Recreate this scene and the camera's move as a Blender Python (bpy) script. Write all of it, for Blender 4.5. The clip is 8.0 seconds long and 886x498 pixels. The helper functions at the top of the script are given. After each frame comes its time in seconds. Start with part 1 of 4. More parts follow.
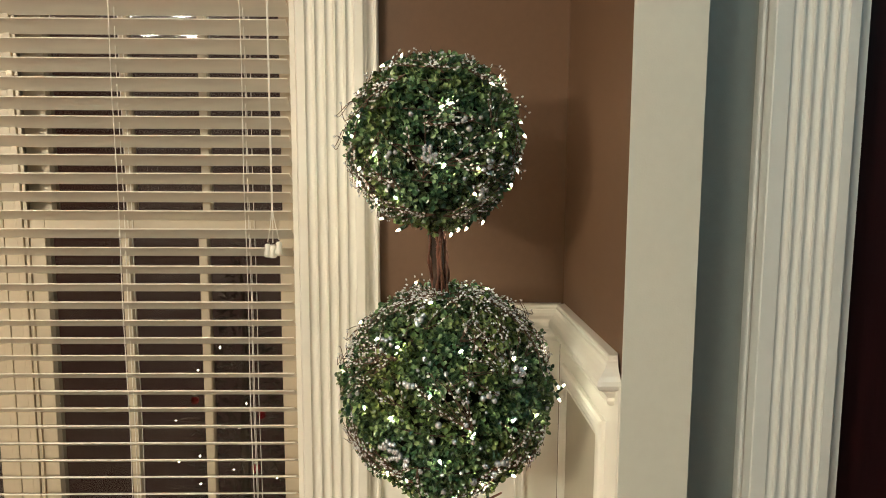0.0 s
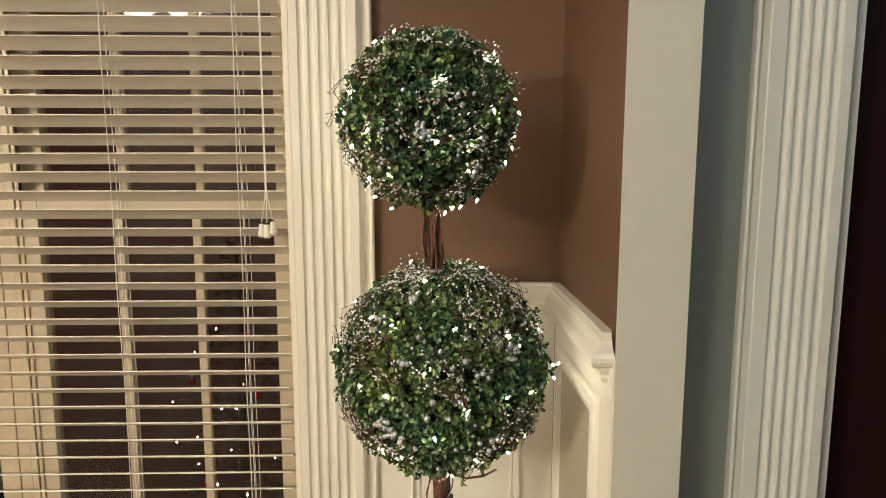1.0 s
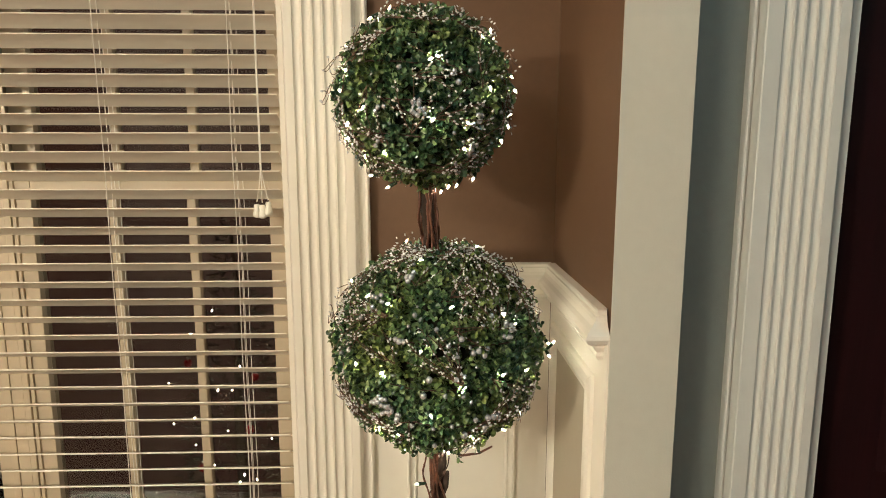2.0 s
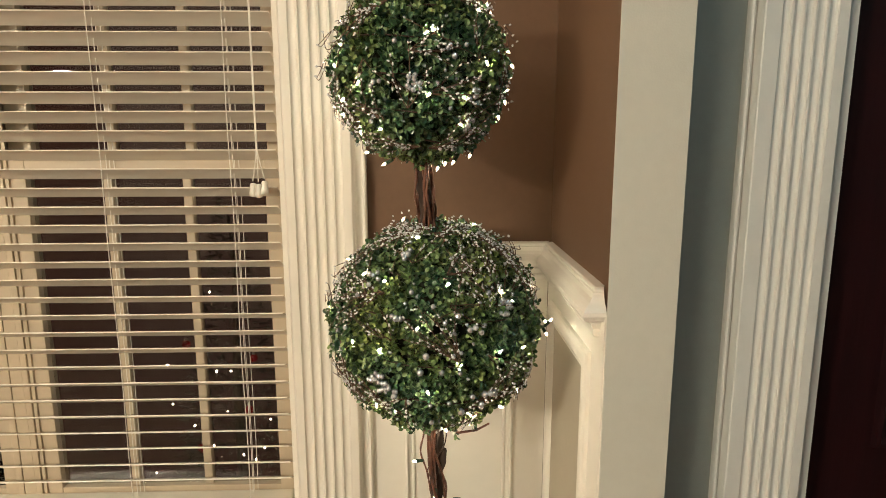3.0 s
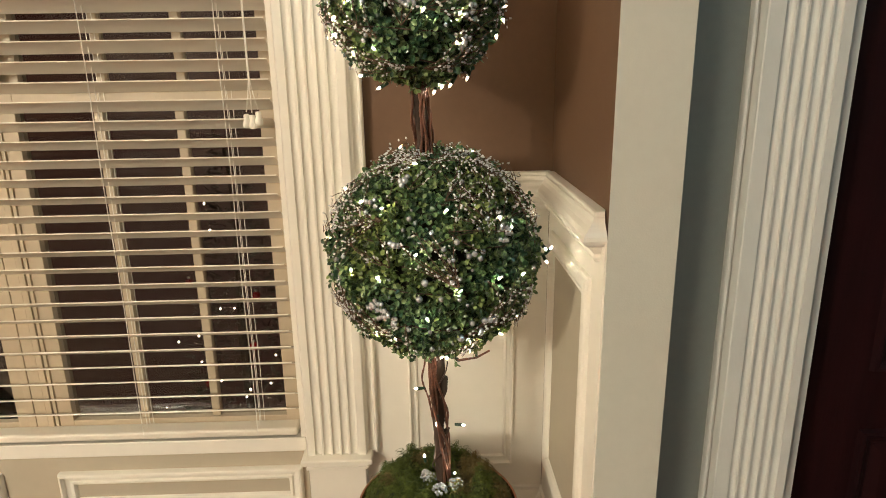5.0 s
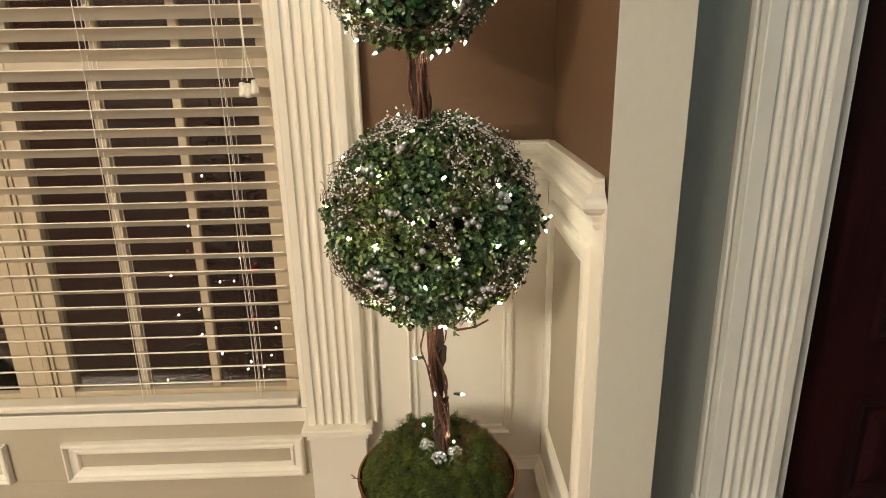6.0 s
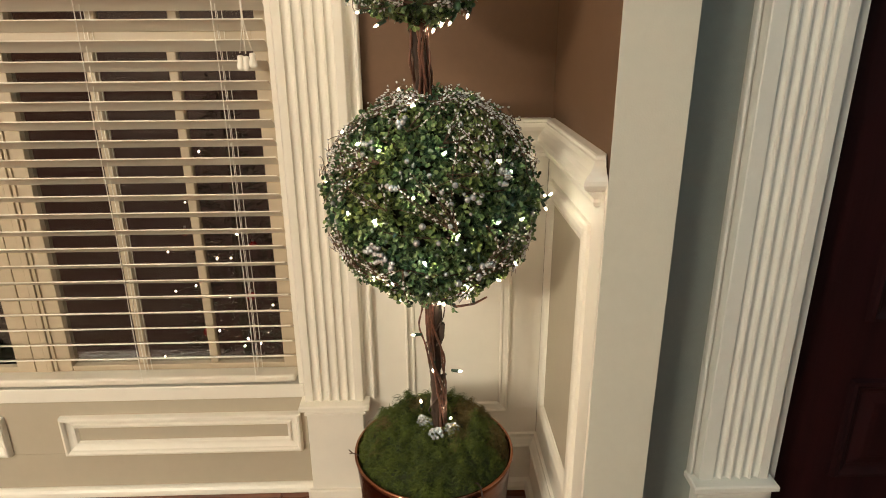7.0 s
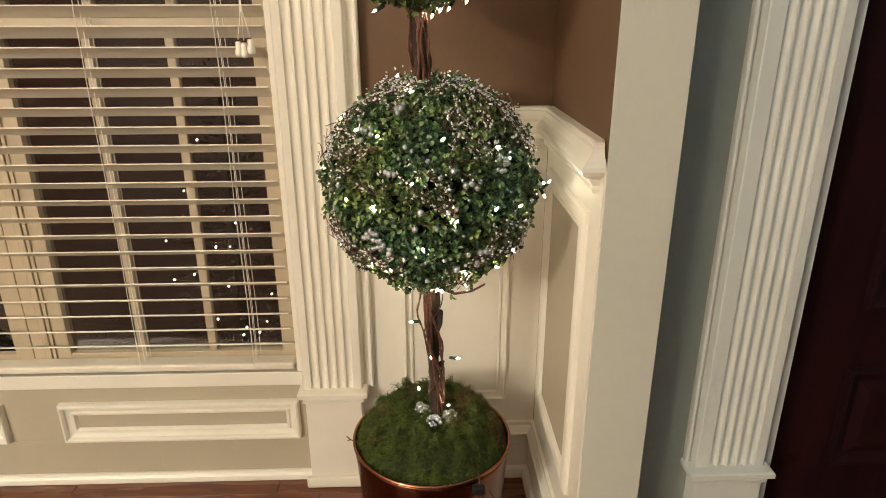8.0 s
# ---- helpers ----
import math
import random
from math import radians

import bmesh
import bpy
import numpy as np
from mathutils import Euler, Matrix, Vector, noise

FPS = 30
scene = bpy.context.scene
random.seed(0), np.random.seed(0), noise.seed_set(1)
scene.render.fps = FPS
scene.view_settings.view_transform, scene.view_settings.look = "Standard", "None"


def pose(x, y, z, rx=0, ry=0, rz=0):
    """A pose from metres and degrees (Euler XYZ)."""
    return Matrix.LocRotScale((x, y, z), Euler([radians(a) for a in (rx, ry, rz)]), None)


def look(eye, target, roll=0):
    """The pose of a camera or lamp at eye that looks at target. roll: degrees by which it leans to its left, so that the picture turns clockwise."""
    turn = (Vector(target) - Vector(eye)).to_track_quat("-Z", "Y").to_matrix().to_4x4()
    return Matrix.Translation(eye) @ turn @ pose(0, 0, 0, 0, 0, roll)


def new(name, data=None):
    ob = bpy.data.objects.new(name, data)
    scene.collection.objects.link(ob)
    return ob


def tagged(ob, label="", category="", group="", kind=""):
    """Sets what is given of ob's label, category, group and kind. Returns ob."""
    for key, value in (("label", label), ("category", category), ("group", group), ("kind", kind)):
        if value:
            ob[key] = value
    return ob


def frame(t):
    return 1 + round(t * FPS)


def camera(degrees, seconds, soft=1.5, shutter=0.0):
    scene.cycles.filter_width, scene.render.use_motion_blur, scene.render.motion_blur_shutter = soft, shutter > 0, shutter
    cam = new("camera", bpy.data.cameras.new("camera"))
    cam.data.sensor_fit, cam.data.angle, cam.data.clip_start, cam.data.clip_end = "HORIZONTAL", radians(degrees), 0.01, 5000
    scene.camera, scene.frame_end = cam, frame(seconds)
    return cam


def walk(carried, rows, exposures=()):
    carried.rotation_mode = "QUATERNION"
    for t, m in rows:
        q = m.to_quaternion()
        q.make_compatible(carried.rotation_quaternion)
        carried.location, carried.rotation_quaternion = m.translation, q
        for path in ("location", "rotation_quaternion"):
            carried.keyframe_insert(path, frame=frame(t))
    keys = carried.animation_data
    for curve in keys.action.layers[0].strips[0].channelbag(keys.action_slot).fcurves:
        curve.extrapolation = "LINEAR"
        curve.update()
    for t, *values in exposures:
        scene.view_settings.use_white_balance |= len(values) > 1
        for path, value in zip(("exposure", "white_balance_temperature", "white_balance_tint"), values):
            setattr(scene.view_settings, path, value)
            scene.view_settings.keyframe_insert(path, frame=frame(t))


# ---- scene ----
cam = camera(70.2, 8.0, soft=0.95)
PATH = [
    (0, (0.394, -1.456, 1.291), (0.427, 0.533, 1.077), 0.2),
    (0.5, (0.399, -1.455, 1.284), (0.431, 0.531, 1.044), 0.1),
    (1, (0.4, -1.453, 1.282), (0.441, 0.528, 1.015), -0.0),
    (1.5, (0.397, -1.456, 1.278), (0.451, 0.522, 0.985), 0.1),
    (3, (0.402, -1.454, 1.258), (0.462, 0.512, 0.896), -0.1),
    (3.5, (0.403, -1.451, 1.254), (0.459, 0.507, 0.854), -0.3),
    (4, (0.404, -1.45, 1.245), (0.46, 0.499, 0.804), -0.4),
    (4.5, (0.407, -1.448, 1.235), (0.459, 0.491, 0.746), -0.7),
    (6, (0.417, -1.439, 1.21), (0.456, 0.466, 0.603), -1.1),
    (6.5, (0.415, -1.44, 1.203), (0.458, 0.457, 0.572), -0.8),
    (7, (0.411, -1.439, 1.2), (0.461, 0.448, 0.538), -0.4),
    (7.5, (0.41, -1.439, 1.198), (0.464, 0.44, 0.516), -0.3),
    (8, (0.412, -1.443, 1.191), (0.465, 0.435, 0.506), -0.2),
]
walk(cam, [(t, look(e, g, r)) for t, e, g, r in PATH],
     [(0, -0.05, 6000, 4.4), (1.5, -0.05, 6170, 6.6), (3.5, -0.03, 6320, 8.4), (8, -0.05, 6300, 9.6)])

# ---- world and exposure ----
world = bpy.data.worlds.new("night")
scene.world = world
world.use_nodes = True
world.node_tree.nodes["Background"].inputs[0].default_value = (0.036, 0.0130, 0.0095, 1)
world.node_tree.nodes["Background"].inputs[1].default_value = 0.5


# ---- materials ----
def material(name, colour, rough=0.5, metal=0.0, spread=0.08, scale=40.0, bump=0.0, bump_scale=200.0, island=None,
             second=None, patches=4.0, coat=0.0, spec=0.5, stretch=(1, 1, 1)):
    """Paint, wood, metal or leaf: base colour varied by two noises, fine relief, optional colour from piece to piece."""
    m = bpy.data.materials.new(name)
    m.use_nodes = True
    nt = m.node_tree
    n, l = nt.nodes, nt.links
    p = n["Principled BSDF"]
    p.inputs["Metallic"].default_value = metal
    p.inputs["Coat Weight"].default_value = coat
    p.inputs["Specular IOR Level"].default_value = spec
    co = n.new("ShaderNodeTexCoord")
    mp = n.new("ShaderNodeMapping")
    mp.inputs["Scale"].default_value = stretch
    l.new(co.outputs["Object"], mp.inputs["Vector"])
    small = n.new("ShaderNodeTexNoise")
    small.inputs["Scale"].default_value, small.inputs["Detail"].default_value = scale, 6
    big = n.new("ShaderNodeTexNoise")
    big.inputs["Scale"].default_value, big.inputs["Detail"].default_value = patches, 3
    for t in (small, big):
        l.new(mp.outputs[0], t.inputs["Vector"])
    mix = n.new("ShaderNodeMix")
    mix.data_type = "RGBA"
    a, b = Vector(colour), Vector(second or colour)
    if not second:
        a, b = a * (1 - spread), b * (1 + spread)
    mix.inputs[6].default_value, mix.inputs[7].default_value = (*a, 1), (*b, 1)
    add = n.new("ShaderNodeMath")
    add.operation = "ADD"
    l.new(small.outputs["Fac"], add.inputs[0])
    l.new(big.outputs["Fac"], add.inputs[1])
    rng = n.new("ShaderNodeMapRange")
    rng.inputs["From Min"].default_value, rng.inputs["From Max"].default_value = 0.6, 1.4
    l.new(add.outputs[0], rng.inputs["Value"])
    out = rng.outputs[0]
    if island:
        geo = n.new("ShaderNodeNewGeometry")
        half = n.new("ShaderNodeMath")
        half.operation = "MULTIPLY_ADD"
        half.inputs[1].default_value = 1 - island
        l.new(out, half.inputs[0])
        part_rnd = n.new("ShaderNodeMath")
        part_rnd.operation = "MULTIPLY"
        part_rnd.inputs[1].default_value = island
        l.new(geo.outputs["Random Per Island"], part_rnd.inputs[0])
        l.new(part_rnd.outputs[0], half.inputs[2])
        out = half.outputs[0]
    l.new(out, mix.inputs[0])
    l.new(mix.outputs[2], p.inputs["Base Color"])
    rr = n.new("ShaderNodeMapRange")
    rr.inputs["To Min"].default_value, rr.inputs["To Max"].default_value = rough * 0.82, min(1, rough * 1.18)
    l.new(big.outputs["Fac"], rr.inputs["Value"])
    l.new(rr.outputs[0], p.inputs["Roughness"])
    if bump:
        bt = n.new("ShaderNodeTexNoise")
        bt.inputs["Scale"].default_value, bt.inputs["Detail"].default_value = bump_scale, 4
        l.new(mp.outputs[0], bt.inputs["Vector"])
        bn = n.new("ShaderNodeBump")
        bn.inputs["Strength"].default_value, bn.inputs["Distance"].default_value = bump, 0.002
        l.new(bt.outputs["Fac"], bn.inputs["Height"])
        l.new(bn.outputs[0], p.inputs["Normal"])
    return m


def foliage(name):
    """Glossy small leaves: blue-green to mid green from leaf to leaf, olive in broad patches."""
    m = bpy.data.materials.new(name)
    m.use_nodes = True
    n, l = m.node_tree.nodes, m.node_tree.links
    p = n["Principled BSDF"]
    co, geo, big, fine = n.new("ShaderNodeTexCoord"), n.new("ShaderNodeNewGeometry"), n.new("ShaderNodeTexNoise"), n.new("ShaderNodeTexNoise")
    big.inputs["Scale"].default_value, big.inputs["Detail"].default_value = 9, 2
    fine.inputs["Scale"].default_value, fine.inputs["Detail"].default_value = 140, 3
    for t in (big, fine):
        l.new(co.outputs["Object"], t.inputs["Vector"])
    leaf = n.new("ShaderNodeValToRGB")
    for k, (at, c) in enumerate(((0.0, (0.007, 0.028, 0.017)), (0.38, (0.034, 0.090, 0.043)), (0.72, (0.108, 0.198, 0.082)), (1.0, (0.265, 0.370, 0.180)))):
        e = leaf.color_ramp.elements[k] if k < 2 else leaf.color_ramp.elements.new(at)
        e.position, e.color = at, (*c, 1)
    old = n.new("ShaderNodeValToRGB")
    for k, (at, c) in enumerate(((0.0, (0.020, 0.032, 0.008)), (0.5, (0.094, 0.140, 0.028)), (1.0, (0.290, 0.340, 0.085)))):
        e = old.color_ramp.elements[k] if k < 2 else old.color_ramp.elements.new(at)
        e.position, e.color = at, (*c, 1)
    sway = n.new("ShaderNodeMath")
    sway.operation = "MULTIPLY_ADD"
    sway.inputs[1].default_value = 0.35
    l.new(fine.outputs["Fac"], sway.inputs[0])
    shift = n.new("ShaderNodeMath")
    shift.operation = "MULTIPLY_ADD"
    shift.inputs[1].default_value, shift.inputs[2].default_value = 1.0, -0.17
    l.new(geo.outputs["Random Per Island"], shift.inputs[0])
    l.new(shift.outputs[0], sway.inputs[2])
    for r in (leaf, old):
        l.new(sway.outputs[0], r.inputs[0])
    patch = n.new("ShaderNodeMapRange")
    patch.inputs["From Min"].default_value, patch.inputs["From Max"].default_value = 0.43, 0.65
    patch.inputs["To Max"].default_value = 0.78
    l.new(big.outputs["Fac"], patch.inputs["Value"])
    mix = n.new("ShaderNodeMix")
    mix.data_type = "RGBA"
    l.new(patch.outputs[0], mix.inputs[0])
    l.new(leaf.outputs[0], mix.inputs[6])
    l.new(old.outputs[0], mix.inputs[7])
    l.new(mix.outputs[2], p.inputs["Base Color"])
    p.inputs["Roughness"].default_value = 0.30
    p.inputs["Specular IOR Level"].default_value = 0.5
    return m


def glow(name, colour, strength):
    m = bpy.data.materials.new(name)
    m.use_nodes = True
    p = m.node_tree.nodes["Principled BSDF"]
    p.inputs["Base Color"].default_value = (*colour, 1)
    p.inputs["Emission Color"].default_value = (*colour, 1)
    p.inputs["Emission Strength"].default_value = strength
    return m


def bulb_glass(name):
    """Thin frosted envelope of a lit miniature bulb."""
    m = bpy.data.materials.new(name)
    m.use_nodes = True
    n, l = m.node_tree.nodes, m.node_tree.links
    n.remove(n["Principled BSDF"])
    clear, shine, mix = n.new("ShaderNodeBsdfTransparent"), n.new("ShaderNodeEmission"), n.new("ShaderNodeMixShader")
    shine.inputs["Color"].default_value, shine.inputs["Strength"].default_value = (1.0, 0.80, 0.52, 1), 1.5
    mix.inputs[0].default_value = 0.45
    l.new(clear.outputs[0], mix.inputs[1])
    l.new(shine.outputs[0], mix.inputs[2])
    l.new(mix.outputs[0], n["Material Output"].inputs[0])
    return m


def window_glass(name):
    m = bpy.data.materials.new(name)
    m.use_nodes = True
    n, l = m.node_tree.nodes, m.node_tree.links
    n.remove(n["Principled BSDF"])
    clear, gloss, fr, mix = (n.new("ShaderNodeBsdfTransparent"), n.new("ShaderNodeBsdfGlossy"), n.new("ShaderNodeFresnel"), n.new("ShaderNodeMixShader"))
    clear.inputs[0].default_value = (0.9, 0.9, 0.88, 1)
    gloss.inputs["Roughness"].default_value = 0.01
    fr.inputs["IOR"].default_value = 1.50
    l.new(fr.outputs[0], mix.inputs[0])
    l.new(clear.outputs[0], mix.inputs[1])
    l.new(gloss.outputs[0], mix.inputs[2])
    l.new(mix.outputs[0], n["Material Output"].inputs[0])
    return m


TRIM = material("trim_paint", (0.80, 0.76, 0.672), 0.38, spread=0.03, scale=25, bump=0.10, bump_scale=60, patches=2)
# Darker trim paint, standing in for dimness under the window and inside the panel.
TRIM_DIM = material("wainscot_dimmed_paint", (0.455, 0.400, 0.305), 0.5, spread=0.03, scale=40, bump=0.12, bump_scale=200, patches=2)
# Cooler, darker copy of trim_paint: the foyer's weaker, cooler light put into the colour.
TRIM_COOL_SHADE = material("trim_paint_cool_shade", (0.66, 0.66, 0.62), 0.42, spread=0.04, scale=25, bump=0.12, bump_scale=60, patches=2)
JAMB_PAINT = material("end_wall_paint", (0.585, 0.575, 0.50), 0.6, spread=0.03, scale=60, bump=0.15, bump_scale=350, patches=2)
BROWN = material("brown_wall_paint", (0.126, 0.066, 0.033), 0.62, spread=0.07, scale=60, bump=0.2, bump_scale=420, patches=2)
GREY = material("foyer_wall_paint", (0.295, 0.328, 0.305), 0.6, spread=0.05, scale=60, bump=0.2, bump_scale=420, patches=2)
PLAIN = material("room_wall_paint", (0.28, 0.19, 0.125), 0.7, spread=0.05, patches=1)
CEIL = material("ceiling_paint", (0.78, 0.76, 0.71), 0.8, spread=0.03, bump=0.1)
SLAT = material("blind_slat_paint", (0.72, 0.665, 0.565), 0.42, spread=0.07, scale=45, bump=0.12, bump_scale=90, patches=3, stretch=(0.15, 1, 1))
# Tan paint, darkened further so the woodwork looks dim behind the slats.
SASH = material("sash_paint_dimmed", (0.52, 0.425, 0.305), 0.4, spread=0.04, patches=3)
CORD = material("cord_cotton", (0.78, 0.74, 0.66), 0.8, spread=0.1, scale=900, bump=0.3, bump_scale=1500)
TASSEL = material("tassel_plastic", (0.82, 0.79, 0.70), 0.35, spread=0.02)
FLOORW = material("hardwood", (0.080, 0.023, 0.011), 0.28, second=(0.24, 0.075, 0.031), scale=70, patches=9, stretch=(0.10, 1, 1), bump=0.12, bump_scale=160, coat=0.3)
DOORW = material("mahogany", (0.005, 0.0022, 0.0034), 0.42, second=(0.024, 0.0052, 0.0066), scale=45, patches=7, stretch=(1, 1, 0.08), bump=0.15, bump_scale=150, spec=0.3)
COPPER = material("copper", (0.085, 0.030, 0.017), 0.24, metal=1.0, second=(0.17, 0.066, 0.037), scale=28, patches=7, bump=0.10, bump_scale=45)
COPPER_RIM = material("copper_rim", (0.28, 0.115, 0.066), 0.26, metal=1.0, second=(0.42, 0.19, 0.115), scale=40, patches=9)
BARK = material("bark", (0.012, 0.007, 0.005), 0.9, second=(0.074, 0.044, 0.029), scale=130, patches=35, bump=1.0, bump_scale=140, stretch=(1, 1, 0.4))
VINE = material("vine", (0.034, 0.013, 0.008), 0.55, second=(0.215, 0.085, 0.050), scale=120, patches=30, bump=0.5, bump_scale=200)
LEAF = foliage("boxwood_leaf")
# Twiggy core whose near-black colour stands in for shade between the leaves.
LEAF_GAP_SHADE = material("leaf_gap_shade", (0.008, 0.014, 0.007), 0.9, second=(0.030, 0.028, 0.014), scale=90, patches=20, bump=1.0, bump_scale=90)
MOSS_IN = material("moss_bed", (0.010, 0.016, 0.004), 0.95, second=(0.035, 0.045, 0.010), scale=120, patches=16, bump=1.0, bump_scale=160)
MOSS = material("moss_strand", (0.006, 0.020, 0.002), 0.75, second=(0.130, 0.165, 0.016), scale=60, patches=14, island=0.45)
MOSS_DRY = material("dry_moss_strand", (0.075, 0.050, 0.016), 0.85, second=(0.22, 0.16, 0.055), scale=60, patches=11, island=0.6)
TWIG = material("spray_twig", (0.060, 0.030, 0.018), 0.7, second=(0.16, 0.095, 0.060), scale=200, patches=30, island=0.4)
PIP = material("champagne_pip", (0.70, 0.70, 0.70), 0.12, metal=0.3, second=(0.96, 0.96, 0.95), scale=200, patches=40, island=0.6)
PEARL = material("silver_pearl", (0.52, 0.57, 0.62), 0.15, metal=0.7, second=(0.84, 0.89, 0.93), scale=200, patches=40, island=0.5)
SOCKET = material("light_socket", (0.012, 0.040, 0.020), 0.5, spread=0.1)
WIRE = material("light_wire", (0.045, 0.020, 0.012), 0.55, spread=0.2)
BLACK = material("black_plastic", (0.010, 0.009, 0.009), 0.4, spread=0.1)
BULB = glow("warm_bulb_core", (1.0, 0.85, 0.60), 540.0)
ENVELOPE = bulb_glass("bulb_envelope")
GLASS = window_glass("window_pane_glass")
LAMP = glow("lamp_diffuser", (1.0, 0.91, 0.72), 95.0)
GLOBE = glow("pendant_globe_glass", (1.0, 0.89, 0.68), 545.0)
COOL = glow("cool_lamp_diffuser", (0.52, 0.89, 1.0), 30.0)
METAL = material("brushed_nickel", (0.55, 0.52, 0.48), 0.3, metal=1.0, spread=0.05)
CONIFER = material("conifer_needle", (0.012, 0.008, 0.005), 0.7, second=(0.036, 0.026, 0.015), scale=60, patches=8, island=0.6)
ORNAMENT = material("red_ornament", (0.30, 0.008, 0.012), 0.25, spread=0.05, coat=0.5)
PANE_GLOW = glow("pane_tint_glow", (0.0, 0.0, 0.0), 1.0)
PANE_GLOW.node_tree.nodes["Principled BSDF"].inputs["Emission Color"].default_value = (0.026, 0.0085, 0.0060, 1)
GARDEN = material("night_ground", (0.013, 0.0052, 0.0038), 0.95, spread=0.3, scale=8, bump=0.6, bump_scale=30)


# ---- building helpers ----
def part(name, bm, mat, parent=None, label="", smooth=False):
    """Links a bmesh as one mesh object, under a thing or a part where parent is given."""
    me = bpy.data.meshes.new(name)
    bmesh.ops.recalc_face_normals(bm, faces=bm.faces)
    bm.to_mesh(me)
    bm.free()
    for m in mat if isinstance(mat, (list, tuple)) else (mat,):
        me.materials.append(m)
    if smooth:
        me.polygons.foreach_set("use_smooth", [True] * len(me.polygons))
    ob = new(name, me)
    ob.parent = parent
    if label:
        ob["label"] = label
    return ob


def raw(name, verts, faces, mat, parent=None, label="", smooth=False, slots=None):
    """Links large joined geometry straight from arrays."""
    me = bpy.data.meshes.new(name)
    me.from_pydata(verts, [], faces)
    for m in mat if isinstance(mat, (list, tuple)) else (mat,):
        me.materials.append(m)
    if slots is not None:
        me.polygons.foreach_set("material_index", slots)
    if smooth:
        me.polygons.foreach_set("use_smooth", [True] * len(me.polygons))
    me.update()
    ob = new(name, me)
    ob.parent = parent
    if label:
        ob["label"] = label
    return ob


def thing(name, at, label, category, group="", kind=""):
    ob = new(name)
    ob.location = at
    ob.empty_display_size = 0.05
    return tagged(ob, label, category, group, kind)


def box(bm, x0, x1, y0, y1, z0, z1, bevel=0.0):
    vs = [bm.verts.new((x, y, z)) for x in (x0, x1) for y in (y0, y1) for z in (z0, z1)]
    fs = [bm.faces.new([vs[i] for i in f]) for f in ((0, 1, 3, 2), (4, 6, 7, 5), (0, 4, 5, 1), (2, 3, 7, 6), (0, 2, 6, 4), (1, 5, 7, 3))]
    if bevel:
        es = list({e for f in fs for e in f.edges})
        bmesh.ops.bevel(bm, geom=es, offset=bevel, segments=2, affect="EDGES", profile=0.5)
    return vs


def boxes(*specs, bevel=0.0):
    bm = bmesh.new()
    for s in specs:
        box(bm, *s, bevel=bevel)
    return bm


def extrude(profile, place, a, b):
    """A closed profile of (p, q) carried from a to b; place(p, q, s) gives the point."""
    bm = bmesh.new()
    one = [bm.verts.new(place(p, q, a)) for p, q in profile]
    two = [bm.verts.new(place(p, q, b)) for p, q in profile]
    k = len(profile)
    for i in range(k):
        bm.faces.new((one[i], one[(i + 1) % k], two[(i + 1) % k], two[i]))
    bm.faces.new(one)
    bm.faces.new(two)
    return bm


def frame_moulding(place, u0, u1, v0, v1, profile):
    """A mitred picture-frame moulding; profile: (inset, height) from the outer edge inwards; place(u, v, h)."""
    bm = bmesh.new()
    loops = []
    for o, h in profile:
        loops.append([bm.verts.new(place(u, v, h)) for u, v in ((u0 + o, v0 + o), (u1 - o, v0 + o), (u1 - o, v1 - o), (u0 + o, v1 - o))])
    for a, b in zip(loops, loops[1:]):
        for i in range(4):
            bm.faces.new((a[i], a[(i + 1) % 4], b[(i + 1) % 4], b[i]))
    return bm


def revolve(profile, centre, segments=48, closed=False):
    bm = bmesh.new()
    rings = []
    for r, z in profile:
        rings.append([bm.verts.new((centre[0] + r * math.cos(2 * math.pi * i / segments), centre[1] + r * math.sin(2 * math.pi * i / segments), centre[2] + z)) for i in range(segments)])
    for a, b in zip(rings, rings[1:]):
        for i in range(segments):
            bm.faces.new((a[i], a[(i + 1) % segments], b[(i + 1) % segments], b[i]))
    if closed:
        bm.faces.new(rings[0])
        bm.faces.new(rings[-1])
    return bm


def tube_arrays(points, radius, sides=6, taper=1.0):
    """Vertices and faces of a tube along points."""
    pts = [Vector(p) for p in points]
    verts, faces = [], []
    side = None
    for i, p in enumerate(pts):
        d = (pts[min(i + 1, len(pts) - 1)] - pts[max(i - 1, 0)]).normalized()
        if side is None:
            side = d.orthogonal().normalized()
        side = (side - d * side.dot(d)).normalized()
        up = d.cross(side)
        r = radius(i / (len(pts) - 1)) if callable(radius) else radius * (1 + (taper - 1) * i / (len(pts) - 1))
        for k in range(sides):
            a = 2 * math.pi * k / sides
            verts.append(tuple(p + (side * math.cos(a) + up * math.sin(a)) * r))
    for i in range(len(pts) - 1):
        for k in range(sides):
            a, b = i * sides + k, i * sides + (k + 1) % sides
            faces.append((a, b, b + sides, a + sides))
    faces.append(tuple(range(sides)))
    faces.append(tuple(range((len(pts) - 1) * sides, len(pts) * sides)))
    return verts, faces


class Heap:
    """Collects many small shapes for one joined mesh."""

    def __init__(self):
        self.v, self.f, self.m = [], [], []

    def add(self, verts, faces, slot=0):
        k = len(self.v)
        self.v.extend(verts)
        self.f.extend(tuple(i + k for i in f) for f in faces)
        self.m.extend([slot] * len(faces))

    def link(self, name, mat, parent=None, label="", smooth=True):
        return raw(name, self.v, self.f, mat, parent, label, smooth, self.m)


